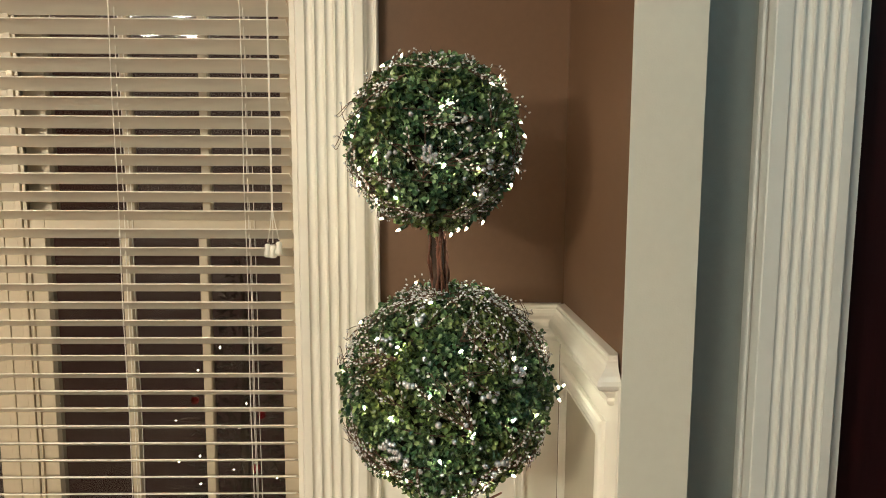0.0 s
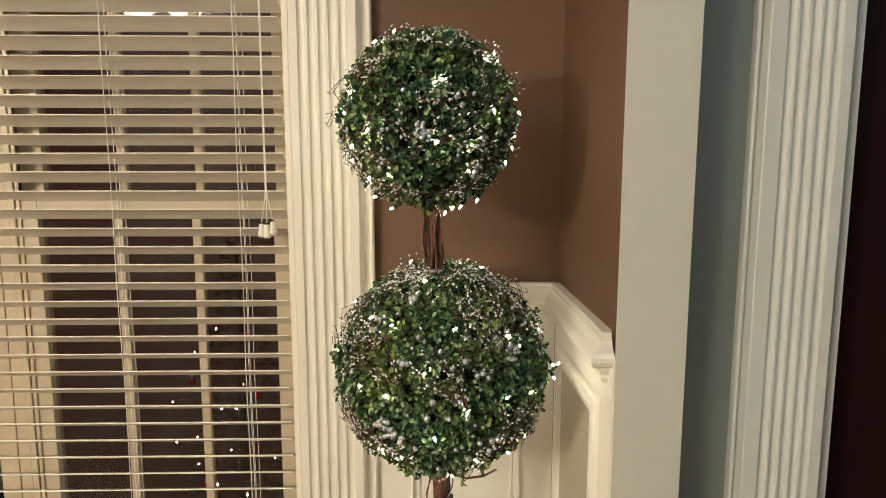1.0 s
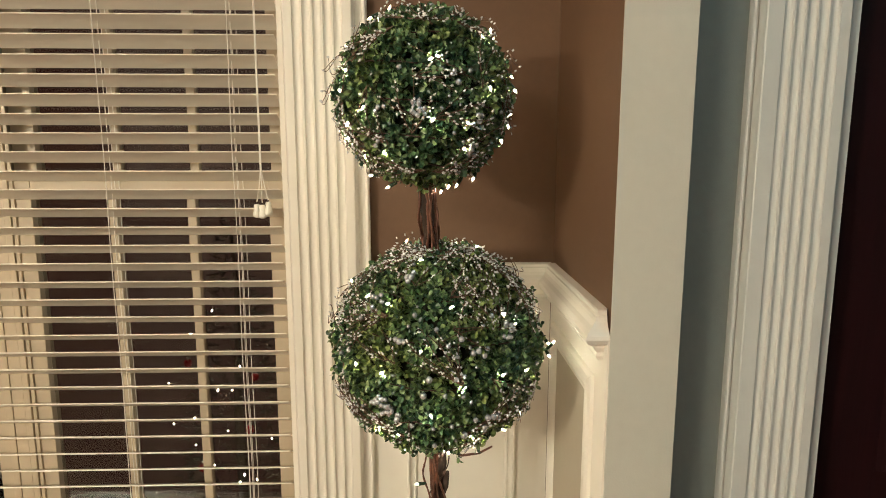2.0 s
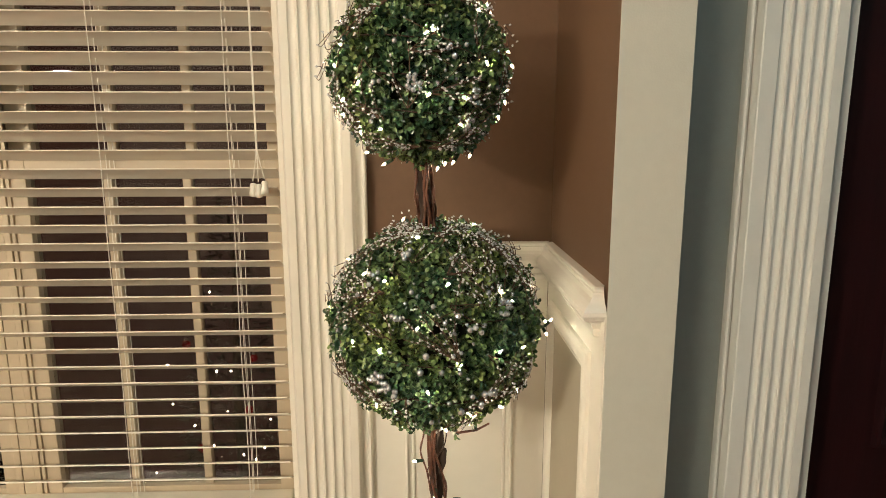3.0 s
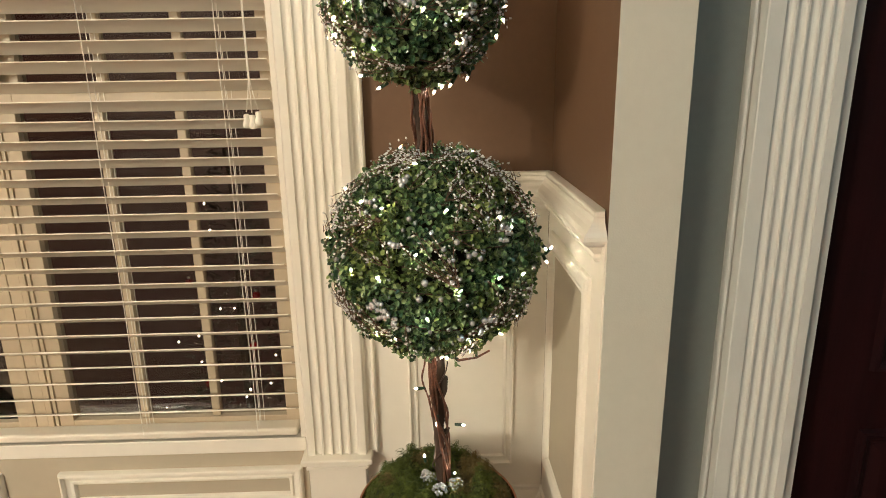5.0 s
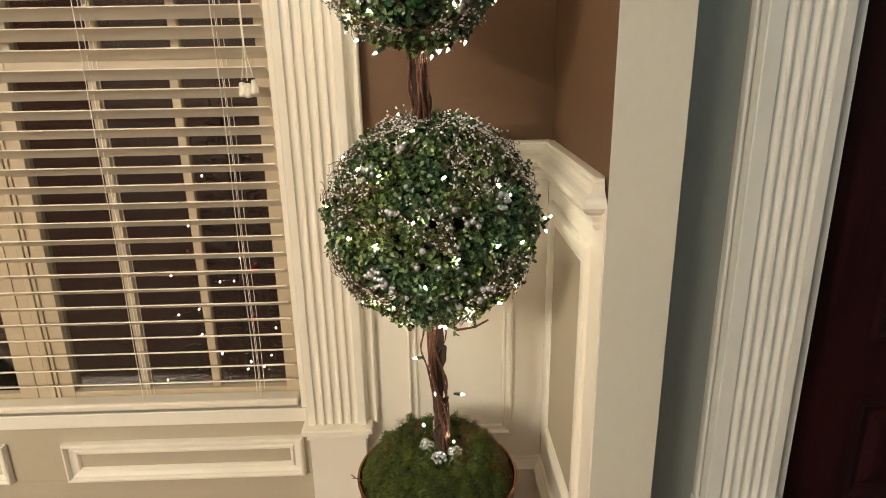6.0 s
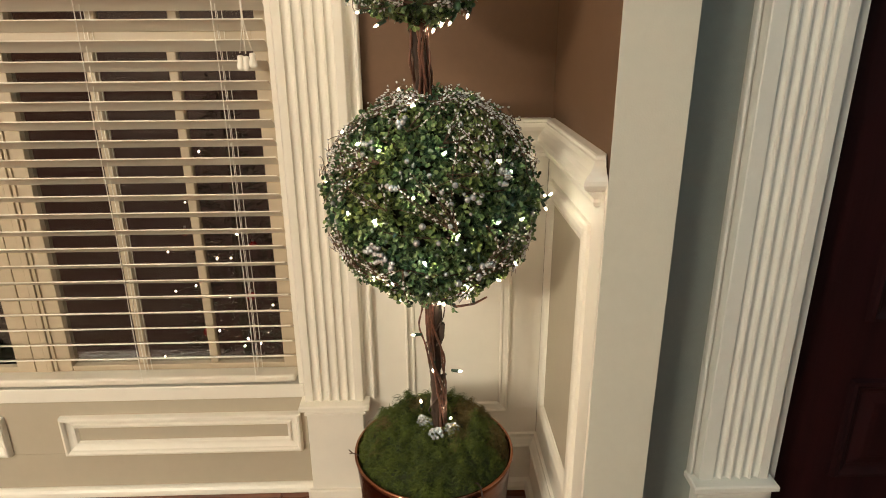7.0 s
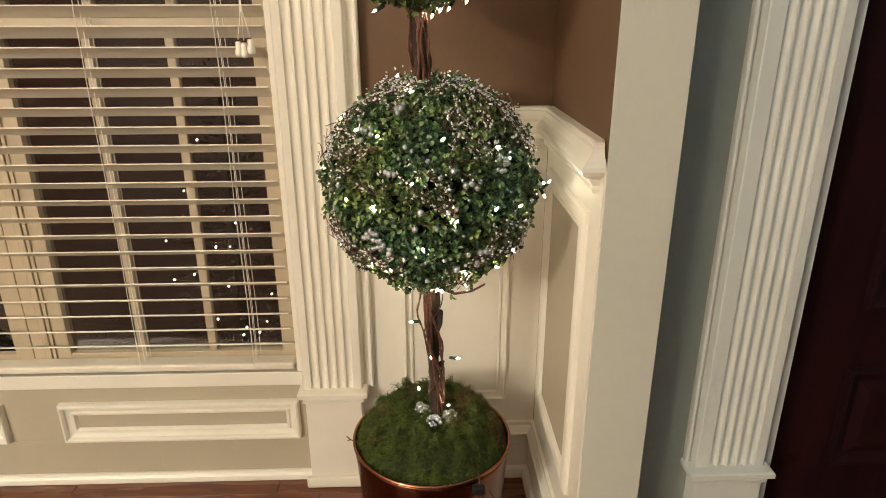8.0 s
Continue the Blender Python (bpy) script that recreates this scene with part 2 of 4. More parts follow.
def bead_arrays(c, r, axis=None, length=1.0, rings=4, sides=6):
    """A small ball, or a teardrop where length exceeds 1, along axis."""
    axis = Vector(axis or (0, 0, 1)).normalized()
    a = axis.orthogonal().normalized()
    b = axis.cross(a)
    c = Vector(c)
    verts = [tuple(c - axis * r)]
    for i in range(1, rings):
        t = math.pi * i / rings
        h, w = -math.cos(t), math.sin(t)
        h = h * (length if h > 0 else 1)
        for k in range(sides):
            s = 2 * math.pi * k / sides
            verts.append(tuple(c + axis * r * h + (a * math.cos(s) + b * math.sin(s)) * r * w))
    verts.append(tuple(c + axis * r * length))
    faces = [(0, 1 + (k + 1) % sides, 1 + k) for k in range(sides)]
    for i in range(rings - 2):
        for k in range(sides):
            p, q = 1 + i * sides + k, 1 + i * sides + (k + 1) % sides
            faces.append((p, q, q + sides, p + sides))
    top = len(verts) - 1
    faces += [(top, top - sides + k, top - sides + (k + 1) % sides) for k in range(sides)]
    return verts, faces


# ---- the room ----
CEIL_Z = 2.75
BX = 0.700          # dining face of the short cross wall
BX2 = 0.814         # its foyer face
BEND = -0.472       # its free end
FY = -0.312         # foyer's front wall
WIN_X0, WIN_X1, WIN_Z0, WIN_Z1 = -1.32, 0.085, 0.300, 2.25

floor = tagged(new("floor"), "dark reddish-brown polished hardwood floor of narrow boards", "floor", kind="structure")
part("subfloor", boxes((-4.2, 3.0, -7.6, 0.15, -0.10, -0.012)), BLACK, floor)

wall_n = part("wall_north", boxes((-4.2, WIN_X0, 0.012, 0.16, 0, CEIL_Z), (WIN_X1, BX2, 0.012, 0.16, 0, CEIL_Z),
                                  (WIN_X0, WIN_X1, 0.012, 0.16, 0, WIN_Z0), (WIN_X0, WIN_X1, 0.012, 0.16, WIN_Z1, CEIL_Z)), BROWN)
tagged(wall_n, "dark brown painted wall above white wainscot", "wall", kind="structure")
wall_e = part("wall_east", boxes((BX + 0.004, BX2 - 0.004, BEND + 0.004, 0.0115, 0, CEIL_Z)), BROWN)
tagged(wall_e, "short dark brown painted cross wall with white wainscot", "wall", kind="structure")
end = part("trim_wall_end", boxes((BX, BX2, BEND, BEND + 0.0035, 0, CEIL_Z - 0.002)), JAMB_PAINT)
tagged(end, "cream painted free end of the cross wall", "wall end", kind="structure")
side = part("trim_wall_side", boxes((BX2 - 0.0035, BX2 + 0.0005, BEND + 0.004, FY, 0, CEIL_Z - 0.002)), JAMB_PAINT)
tagged(side, "cream painted foyer side of the cross wall", "wall", kind="structure")

DOOR_X0, DOOR_X1, DOOR_Z1 = 1.168, 2.10, 2.15
wall_f = part("wall_foyer", boxes((BX2 + 0.001, DOOR_X0, FY, FY + 0.16, 0, CEIL_Z), (DOOR_X1, 3.0, FY, FY + 0.16, 0, CEIL_Z),
                                  (DOOR_X0, DOOR_X1, FY, FY + 0.16, DOOR_Z1, CEIL_Z)), GREY)
tagged(wall_f, "blue-grey painted foyer wall round the front door", "wall", kind="structure")
# Unseen wall and header, added to keep stray warm light out of the foyer.
tagged(part("wall_light_block", boxes((BX, BX2, -7.599, -2.45, 0, CEIL_Z - 0.001), (BX, BX2, -2.4495, BEND - 0.0005, 2.30, CEIL_Z - 0.001)), JAMB_PAINT),
       "unseen cream wall and header added to hold warm light back from the foyer", "wall", kind="structure")
for nm, spec in (("wall_south", (-4.2, 3.0, -7.7, -7.6, 0, CEIL_Z)), ("wall_west", (-4.3, -4.2, -7.6, 0.16, 0, CEIL_Z)), ("wall_far_east", (3.0, 3.1, -7.6, -0.15, 0, CEIL_Z))):
    tagged(part(nm, boxes(spec), PLAIN), "plain tan painted wall closing the room", "wall", kind="structure")
tagged(part("ceiling", boxes((-4.3, 3.1, -7.7, 0.16, CEIL_Z, CEIL_Z + 0.1)), CEIL), "flat off-white painted ceiling", "ceiling", kind="structure")
tagged(part("ground", boxes((-60, 60, 0.17, 90, -0.45, -0.35)), GARDEN), "dark garden ground outside at night", "ground", kind="structure")

# Added glowing sheet close outside that lifts the dark panes to reddish brown.
tagged(part("backdrop", boxes((-9.0, 7.0, 1.30, 1.35, -0.345, 5.0)), PANE_GLOW), "plain glowing sheet outside, added to tint the panes dark reddish", "backdrop", kind="structure")


# ---- wainscot, rails and baseboards ----
def on_north(u, v, h):
    return (u, -h, v)


def on_east(u, v, h):
    return (BX - 0.003 - h, u, v)


PANEL = [(0, 0), (0.0005, 0.014), (0.003, 0.019), (0.008, 0.020), (0.012, 0.015), (0.013, 0.009), (0.022, 0.005), (0.026, 0.004), (0.029, 0.010), (0.034, 0.009), (0.037, 0.004), (0.038, -0.0005)]

EAST_PANEL = [(0, 0), (0.0015, 0.006), (0.006, 0.010), (0.014, 0.012), (0.024, 0.0115), (0.034, 0.008), (0.041, 0.003), (0.0435, 0.0045), (0.046, 0.004), (0.048, -0.0005)]

wains_n = tagged(new("wainscot_north"), "cream-white painted wainscot with raised panel mouldings", "wainscot", kind="structure")
part("apron_board", boxes((-4.19, WIN_X0 - 0.001, 0.0, 0.0118, 0, 0.96), (WIN_X0, WIN_X1, 0.0, 0.0118, 0, WIN_Z0 - 0.001)), TRIM_DIM, wains_n, "apron board under the window, painted darker for its dimmer light")
part("board", boxes((WIN_X1 + 0.001, BX - 0.004, 0.0, 0.0118, 0, 0.96)), TRIM, wains_n)
for u0, u1, v0, v1 in ((-0.555, 0.070, 0.134, 0.250), (-1.32, -0.700, 0.134, 0.250), (0.352, 0.617, 0.240, 0.880)):
    part("panel_moulding", frame_moulding(on_north, u0, u1, v0, v1, PANEL if u1 < 0.1 else [(o * 0.66, q * 0.7) for o, q in PANEL]), TRIM, wains_n)
wains_e = tagged(new("wainscot_east"), "cream-white painted wainscot panel on the short wall", "wainscot", kind="structure")
part("board", boxes((BX - 0.003, BX + 0.0035, BEND + 0.0036, -0.0005, 0, 0.96)), TRIM, wains_e)
part("panel_moulding", frame_moulding(on_east, -0.398, -0.044, 0.262, 0.876, EAST_PANEL), TRIM, wains_e)
part("panel", boxes((BX - 0.0045, BX - 0.0032, -0.398 + 0.047, -0.044 - 0.047, 0.262 + 0.047, 0.876 - 0.047)), TRIM_DIM, wains_e, "recessed field of the panel, painted darker as if shaded")

RAIL = [(0, 0.918), (0.006, 0.918), (0.011, 0.922), (0.013, 0.928), (0.011, 0.933), (0.014, 0.937), (0.017, 0.943), (0.017, 0.947), (0.025, 0.949), (0.033, 0.954), (0.036, 0.961),
        (0.035, 0.968), (0.030, 0.975), (0.023, 0.981), (0.018, 0.988), (0.016, 0.994), (0.016, 0.997), (0.013, 0.999), (0.013, 1.004), (0.010, 1.006), (-0.009, 1.006), (-0.009, 0.965), (0, 0.960)]
BASE = [(0, 0.001), (0.030, 0.001), (0.030, 0.012), (0.024, 0.024), (0.017, 0.030), (0.015, 0.032), (0.015, 0.126), (0.020, 0.130), (0.021, 0.136),
        (0.017, 0.140), (0.011, 0.152), (0.007, 0.157), (0.007, 0.165), (0, 0.168)]
SHOE = [(0, 0.001), (0.018, 0.001), (0.018, 0.008), (0.0165, 0.015), (0.012, 0.021), (0.006, 0.0245), (0, 0.025)]


def mitre(profile, corner_a, along, axis, face, returned=False):
    """A moulding whose near end is cut at 45 degrees into an inside corner. axis: 'x' or 'y'."""
    bm = bmesh.new()
    one, two = [], []
    for d, z in profile:
        if axis == "x":
            one.append(bm.verts.new((corner_a - max(d, 0), face - d, z)))
            two.append(bm.verts.new((along, face - d, z)))
        else:
            one.append(bm.verts.new((face - d, corner_a - max(d, 0), z)))
            two.append(bm.verts.new((face - d, along - (max(d, 0) if returned else 0), z)))
    k = len(profile)
    loops = [one, two]
    if returned:        # the moulding turns the corner and dies into the wall
        loops.append([bm.verts.new((face + 0.0028, along - max(d, 0), z)) for d, z in profile])
    for a1, a2 in zip(loops, loops[1:]):
        for i in range(k):
            bm.faces.new((a1[i], a1[(i + 1) % k], a2[(i + 1) % k], a2[i]))
    bm.faces.new(loops[0])
    bm.faces.new(loops[-1])
    return bm


INX = BX - 0.003
part("base_plank", boxes((-4.15, 0.0915, -0.0016, -0.0002, 0.026, 0.1325), bevel=0.0006), TRIM_DIM, wains_n)
rail_n = tagged(part("trim_chair_rail_north", mitre(RAIL, INX, 0.2715, "x", 0.0), TRIM), "cream-white moulded chair rail on the brown wall", "chair rail", kind="structure")
rail_e = tagged(part("trim_chair_rail_east", mitre(RAIL, 0.0, BEND + 0.0390, "y", INX, True), TRIM), "cream-white moulded chair rail ending at the wall end", "chair rail", kind="structure")
tagged(part("baseboard_north", mitre(BASE, INX, 0.2455, "x", 0.0), TRIM), "tall cream-white moulded baseboard", "baseboard", kind="structure")
tagged(part("baseboard_east", mitre(BASE, 0.0, BEND + 0.004, "y", INX), TRIM), "tall cream-white moulded baseboard", "baseboard", kind="structure")
tagged(part("baseboard_under_window", extrude(SHOE, lambda p, q, s: (s, -p, q), -4.15, 0.0955), TRIM), "cream-white shoe moulding under the window", "baseboard", kind="structure")


# ---- fluted casings ----
def casing_profile(width=0.150, flutes=5, pitch=0.0225, face=0.035, back=0.030, wall=0.0, step=0.012, first=0.030):
    """Points (across, out): flat, flutes, flat, then a stepped back band with a bead."""
    pts = [(0, wall), (0, face - 0.003), (0.003, face)]
    for i in range(flutes):
        c = first + i * pitch
        for k in range(9):
            a = math.pi * k / 8
            pts.append((c - 0.41 * pitch * math.cos(a), face - 0.0072 * math.sin(a) ** 0.8))
    pts += [(width - 0.002, face), (width, face - 0.002), (width + 0.001, step + 0.006), (width + 0.005, step), (width + back - 0.010, step - 0.001), (width + back - 0.008, 0.016),
            (width + back - 0.004, 0.018), (width + back - 0.001, 0.015), (width + back, 0.010), (width + back, wall)]
    return pts


def pilaster(name, x, y, mirror, top, label, back=0.030, outer=0.147, drop=0.0, step=0.012, paint=TRIM, pitch=0.0225):
    """Fluted casing on a plinth; x: the inner edge of its face, y: the wall's face."""
    s = -1 if mirror else 1
    t = tagged(new(name), label, "door casing" if mirror else "window casing", kind="structure")
    part("fluted_board", extrude(casing_profile(back=back, step=step, pitch=pitch), lambda p, q, z: (x + s * p, y - q, z), 0.292 - drop, top), paint, t)
    a, b = sorted((x + s * 0.003, x + s * outer))
    part("plinth_block", boxes((a, b, y - 0.042, y - 0.0005, 0.001, 0.264 - drop), bevel=0.0015), paint, t)
    cap = [(0.0, 0.2635), (0.047, 0.2635), (0.049, 0.2655), (0.049, 0.2710), (0.0465, 0.2725), (0.0465, 0.2770), (0.056, 0.2815), (0.060, 0.2835), (0.060, 0.2940), (0.057, 0.2970), (0.0, 0.2975)]
    bm = bmesh.new()
    loops = []
    for d, z in cap:
        e = d - 0.044 if d else -0.02
        lo, hi = sorted((x + s * (0.003 - e), x + s * (outer + 0.002 + e)))
        loops.append([bm.verts.new(q) for q in ((lo, y - 0.0005, z - drop), (lo, y - max(d, 0.001), z - drop), (hi, y - max(d, 0.001), z - drop), (hi, y - 0.0005, z - drop))])
    for p, q in zip(loops, loops[1:]):
        for i in range(4):
            bm.faces.new((p[i], p[(i + 1) % 4], q[(i + 1) % 4], q[i]))
    bm.faces.new(loops[0])
    bm.faces.new(loops[-1])
    part("plinth_cap", bm, paint, t)
    part("plinth_shoe", boxes((a - 0.012, b + 0.006, y - 0.054, y - 0.0425, 0.001, 0.034), bevel=0.004), paint, t)
    return t


pilaster("trim_window_casing", 0.092, 0.0, False, 2.30, "cream-white fluted window casing standing on a plinth block")
pilaster("trim_door_casing", 1.134, FY, True, 2.24, "cream-white fluted door casing standing on a plinth block", 0.014, 0.150, 0.013, 0.004, TRIM_COOL_SHADE, 0.0205)

# ---- front door ----
door = tagged(new("door_1"), "closed dark mahogany panelled front door", "door", kind="structure")
part("jamb", boxes((DOOR_X0 - 0.033, DOOR_X0, FY - 0.004, FY + 0.158, 0.001, DOOR_Z1), (DOOR_X1, DOOR_X1 + 0.03, FY - 0.016, FY + 0.158, 0.001, DOOR_Z1), (DOOR_X0, DOOR_X1, FY, FY + 0.158, DOOR_Z1 - 0.03, DOOR_Z1)), TRIM_COOL_SHADE, door)
part("leaf", boxes((DOOR_X0 + 0.003, DOOR_X1 - 0.003, FY + 0.070, FY + 0.115, 0.012, DOOR_Z1 - 0.033), bevel=0.002), DOORW, door)
for u0, u1, v0, v1 in ((1.345, 1.60, 0.20, 0.46), (1.345, 1.60, 0.60, 1.95), (1.68, 1.96, 0.20, 0.50), (1.68, 1.96, 0.62, 1.95)):
    part("door_panel", frame_moulding(lambda u, v, h: (u, FY + 0.070 - h, v), u0, u1, v0, v1, [(0, 0), (0.004, 0.012), (0.012, 0.014), (0.024, 0.006), (0.034, 0.002), (0.060, 0.010), (0.075, 0.011)] + [(0.13, 0.011)]), DOORW, door)
part("threshold", boxes((DOOR_X0, DOOR_X1, FY - 0.01, FY + 0.158, 0.001, 0.012)), DOORW, door)

# ---- twin window ----
YS = 0.050          # room face of the sashes
tagged(part("trim_window_jamb", boxes((WIN_X1 - 0.012, WIN_X1 - 0.0005, 0.0, 0.150, WIN_Z0, WIN_Z1), (WIN_X0, WIN_X0 + 0.012, 0.0, 0.150, WIN_Z0, WIN_Z1), (WIN_X0, WIN_X1, 0.0, 0.150, WIN_Z1 - 0.012, WIN_Z1)), TRIM),
       "cream-white painted window jamb lining", "window jamb", kind="structure")
tagged(part("trim_window_sill", boxes((WIN_X0, WIN_X1 - 0.013, -0.006, 0.086, WIN_Z0 - 0.0005, WIN_Z0 + 0.022), (WIN_X0, WIN_X1, -0.0065, -0.0005, 0.294, 0.333), bevel=0.002), TRIM), "cream-white flat window sill board", "window sill", kind="structure")
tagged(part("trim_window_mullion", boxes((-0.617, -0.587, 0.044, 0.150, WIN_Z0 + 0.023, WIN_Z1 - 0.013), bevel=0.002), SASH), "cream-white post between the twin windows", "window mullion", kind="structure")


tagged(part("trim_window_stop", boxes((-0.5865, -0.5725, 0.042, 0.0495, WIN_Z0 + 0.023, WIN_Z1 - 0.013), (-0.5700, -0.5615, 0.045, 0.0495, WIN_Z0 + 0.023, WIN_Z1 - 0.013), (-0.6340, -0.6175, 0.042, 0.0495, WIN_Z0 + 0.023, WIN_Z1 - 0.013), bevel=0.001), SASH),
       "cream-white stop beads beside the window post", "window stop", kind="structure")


def sash(win, x0, x1, z0, z1, y, rail_lo, rail_hi, left, right, name):
    """One sash with three panes across."""
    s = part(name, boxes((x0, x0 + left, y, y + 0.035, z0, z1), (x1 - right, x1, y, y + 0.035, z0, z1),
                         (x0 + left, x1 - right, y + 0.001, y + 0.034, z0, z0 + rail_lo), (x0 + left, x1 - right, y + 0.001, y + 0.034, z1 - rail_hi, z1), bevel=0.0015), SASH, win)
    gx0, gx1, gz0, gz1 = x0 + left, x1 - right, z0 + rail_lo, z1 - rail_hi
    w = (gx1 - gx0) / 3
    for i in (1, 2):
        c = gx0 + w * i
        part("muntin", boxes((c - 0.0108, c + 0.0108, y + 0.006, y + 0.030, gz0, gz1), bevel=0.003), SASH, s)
    for i in range(3):
        pane = part("pane", boxes((gx0 + w * i + (0.0109 if i else 0.0005), gx0 + w * (i + 1) - (0.0109 if i < 2 else 0.0005), y + 0.019, y + 0.0195, gz0 + 0.0005, gz1 - 0.0005)), GLASS, s)
        pane.visible_shadow = False


for nm, x0, x1 in (("window_1", -0.580, 0.072), ("window_2", -1.307, -0.624)):
    w = tagged(new(nm), "white double-hung window with muntins, dark night outside", "window", kind="structure")
    sash(w, x0, x1, WIN_Z0 + 0.023, 1.205, YS, 0.044, 0.040, 0.054, 0.044, "lower_sash")
    sash(w, x0, x1, 1.165, WIN_Z1 - 0.013, YS + 0.036, 0.040, 0.050, 0.054, 0.044, "upper_sash")

# ---- slatted blind ----
PITCH, SLAT_Z, TILT = 0.0426, 0.4120, 27.8
BL0, BL1 = -1.295, 0.0655
blind = thing("window_blind", (BL0, 0.03, 0.34), "cream wooden two-inch slatted blind, lowered with half-open slats", "window blind")
inv = Matrix.Translation((-BL0, -0.03, -0.34))


def under(ob, top=blind, m=inv):
    """Keeps a part where it was built, under a thing that has its own place."""
    ob.parent = top
    ob.matrix_parent_inverse = m
    return ob


def slat_mesh():
    bm = bmesh.new()
    n = 8
    pts = []
    for k in range(n + 1):
        u = -0.025 + 0.05 * k / n
        pts.append((u, 0.0016 * (1 - (u / 0.025) ** 2)))
    prof = [(u, h + 0.0015) for u, h in pts] + [(u, h - 0.0015) for u, h in reversed(pts)]
    ends = []
    for x in (BL0, BL1):
        ends.append([bm.verts.new((x, u, h)) for u, h in prof])
    k = len(prof)
    for i in range(k):
        bm.faces.new((ends[0][i], ends[0][(i + 1) % k], ends[1][(i + 1) % k], ends[1][i]))
    bm.faces.new(ends[0])
    bm.faces.new(ends[1])
    bmesh.ops.recalc_face_normals(bm, faces=bm.faces)
    me = bpy.data.meshes.new("slat")
    bm.to_mesh(me)
    bm.free()
    me.materials.append(SLAT)
    return me


SLAT_ME = slat_mesh()
a = radians(TILT)
rnd = random.Random(3)
for i in range(41):
    s = new("slat", SLAT_ME)
    zc = SLAT_Z + PITCH * i - 0.025 * math.sin(a)
    under(s)
    s.location = (rnd.uniform(-0.0012, 0.0012), 0.002 + 0.025 * math.cos(a), zc)
    s.rotation_euler = (-a + radians(rnd.uniform(-1.2, 1.2)), radians(rnd.uniform(-0.05, 0.05)), 0)
TOPZ = SLAT_Z + PITCH * 41
under(part("bottom_rail", boxes((BL0, BL1, -0.001, 0.047, 0.336, 0.357), bevel=0.006), SLAT))
under(part("headrail", boxes((BL0 - 0.004, BL1 + 0.004, 0.000, 0.048, TOPZ, TOPZ + 0.055), bevel=0.002), SLAT))
for lx in (-0.325, -0.036, -0.90, -1.19):
    for dx, dy, r in ((0, -0.0012, 0.0011), (0.006, 0.0482, 0.0009), (-0.004, 0.0478, 0.0009), (0.0, 0.024, 0.0010)):
        h = Heap()
        pts = [(lx + dx + 0.0012 * math.sin(k * 0.9 + lx * 9), dy, 0.345 + (TOPZ - 0.345) * k / 24) for k in range(25)]
        h.add(*tube_arrays(pts, r, 5))
        under(h.link("ladder_cord", CORD))
for k, (dx, tz) in enumerate(((-0.012, 1.128), (0.000, 1.126), (0.014, 1.133))):
    h = Heap()
    px = 0.030 + dx
    pts = [(0.026 + 0.002 * k, -0.006, TOPZ + 0.01), (0.027 + 0.001 * k, -0.012, 1.6), (0.0290 + 0.001 * (k - 1), -0.016, 1.22), (0.030 + dx * 0.5, -0.018, 1.185), (px, -0.020, tz + 0.024)]
    h.add(*tube_arrays(pts, 0.0013, 5))
    under(h.link("pull_cord", CORD))
    under(part("tassel", revolve([(0.001, 0.020), (0.0050, 0.0195), (0.0068, 0.016), (0.0062, 0.008), (0.0080, 0.002), (0.0090, -0.004), (0.0082, -0.0085), (0.005, -0.011), (0.0008, -0.0115)], (px, -0.020, tz), 18), TASSEL, None, "white turned tassel", True))

# ---- topiary ----
POT = Vector((0.419, -0.252, 0.0))
RIM_Z, POT_R = 0.318, 0.1765
LOW_C, LOW_R = Vector((0.422, -0.282, 0.898)), 0.200
TOP_C, TOP_R = Vector((0.396, -0.345, 1.357)), 0.150
LOW_TO = Vector((-0.012, -1.16, 0.29)).normalized()      # the side of each ball that faces the room
TOP_TO = Vector((0.0, -1.10, -0.066)).normalized()

topiary = thing("topiary_tree", POT, "artificial two-ball boxwood topiary with silver berry sprays in a copper pot", "topiary")
tinv = Matrix.Translation(-POT)


def grown(ob, top=topiary):
    return under(ob, top, tinv)


def facing(to, u, v):
    """Direction on a ball whose front looks along to, from a place (u, v) on its disc of radius 1."""
    right = to.cross(Vector((0, 0, 1))).normalized() * -1
    up = to.cross(right)
    if up.z < 0:
        up = -up
    w = 1 - u * u - v * v
    if w < 0:
        k = 1 / math.sqrt(u * u + v * v)
        return (right * u * k + up * v * k).normalized()
    return (right * u + up * v + to * math.sqrt(w)).normalized()


def tangent(n, to, angle):
    """Unit vector along the ball at n that points at angle (degrees, anticlockwise from rightwards) on the disc."""
    right = to.cross(Vector((0, 0, 1))).normalized() * -1
    up = to.cross(right)
    if up.z < 0:
        up = -up
    d = right * math.cos(radians(angle)) + up * math.sin(radians(angle))
    return (d - n * d.dot(n)).normalized()


def lump(n, seed):
    """How far the clipped surface swells or dips at a direction."""
    return 0.020 * noise.noise(n * 3.1 + Vector((seed, 0, 0))) + 0.032 * noise.noise(n * 9.0 + Vector((0, seed, 3)))


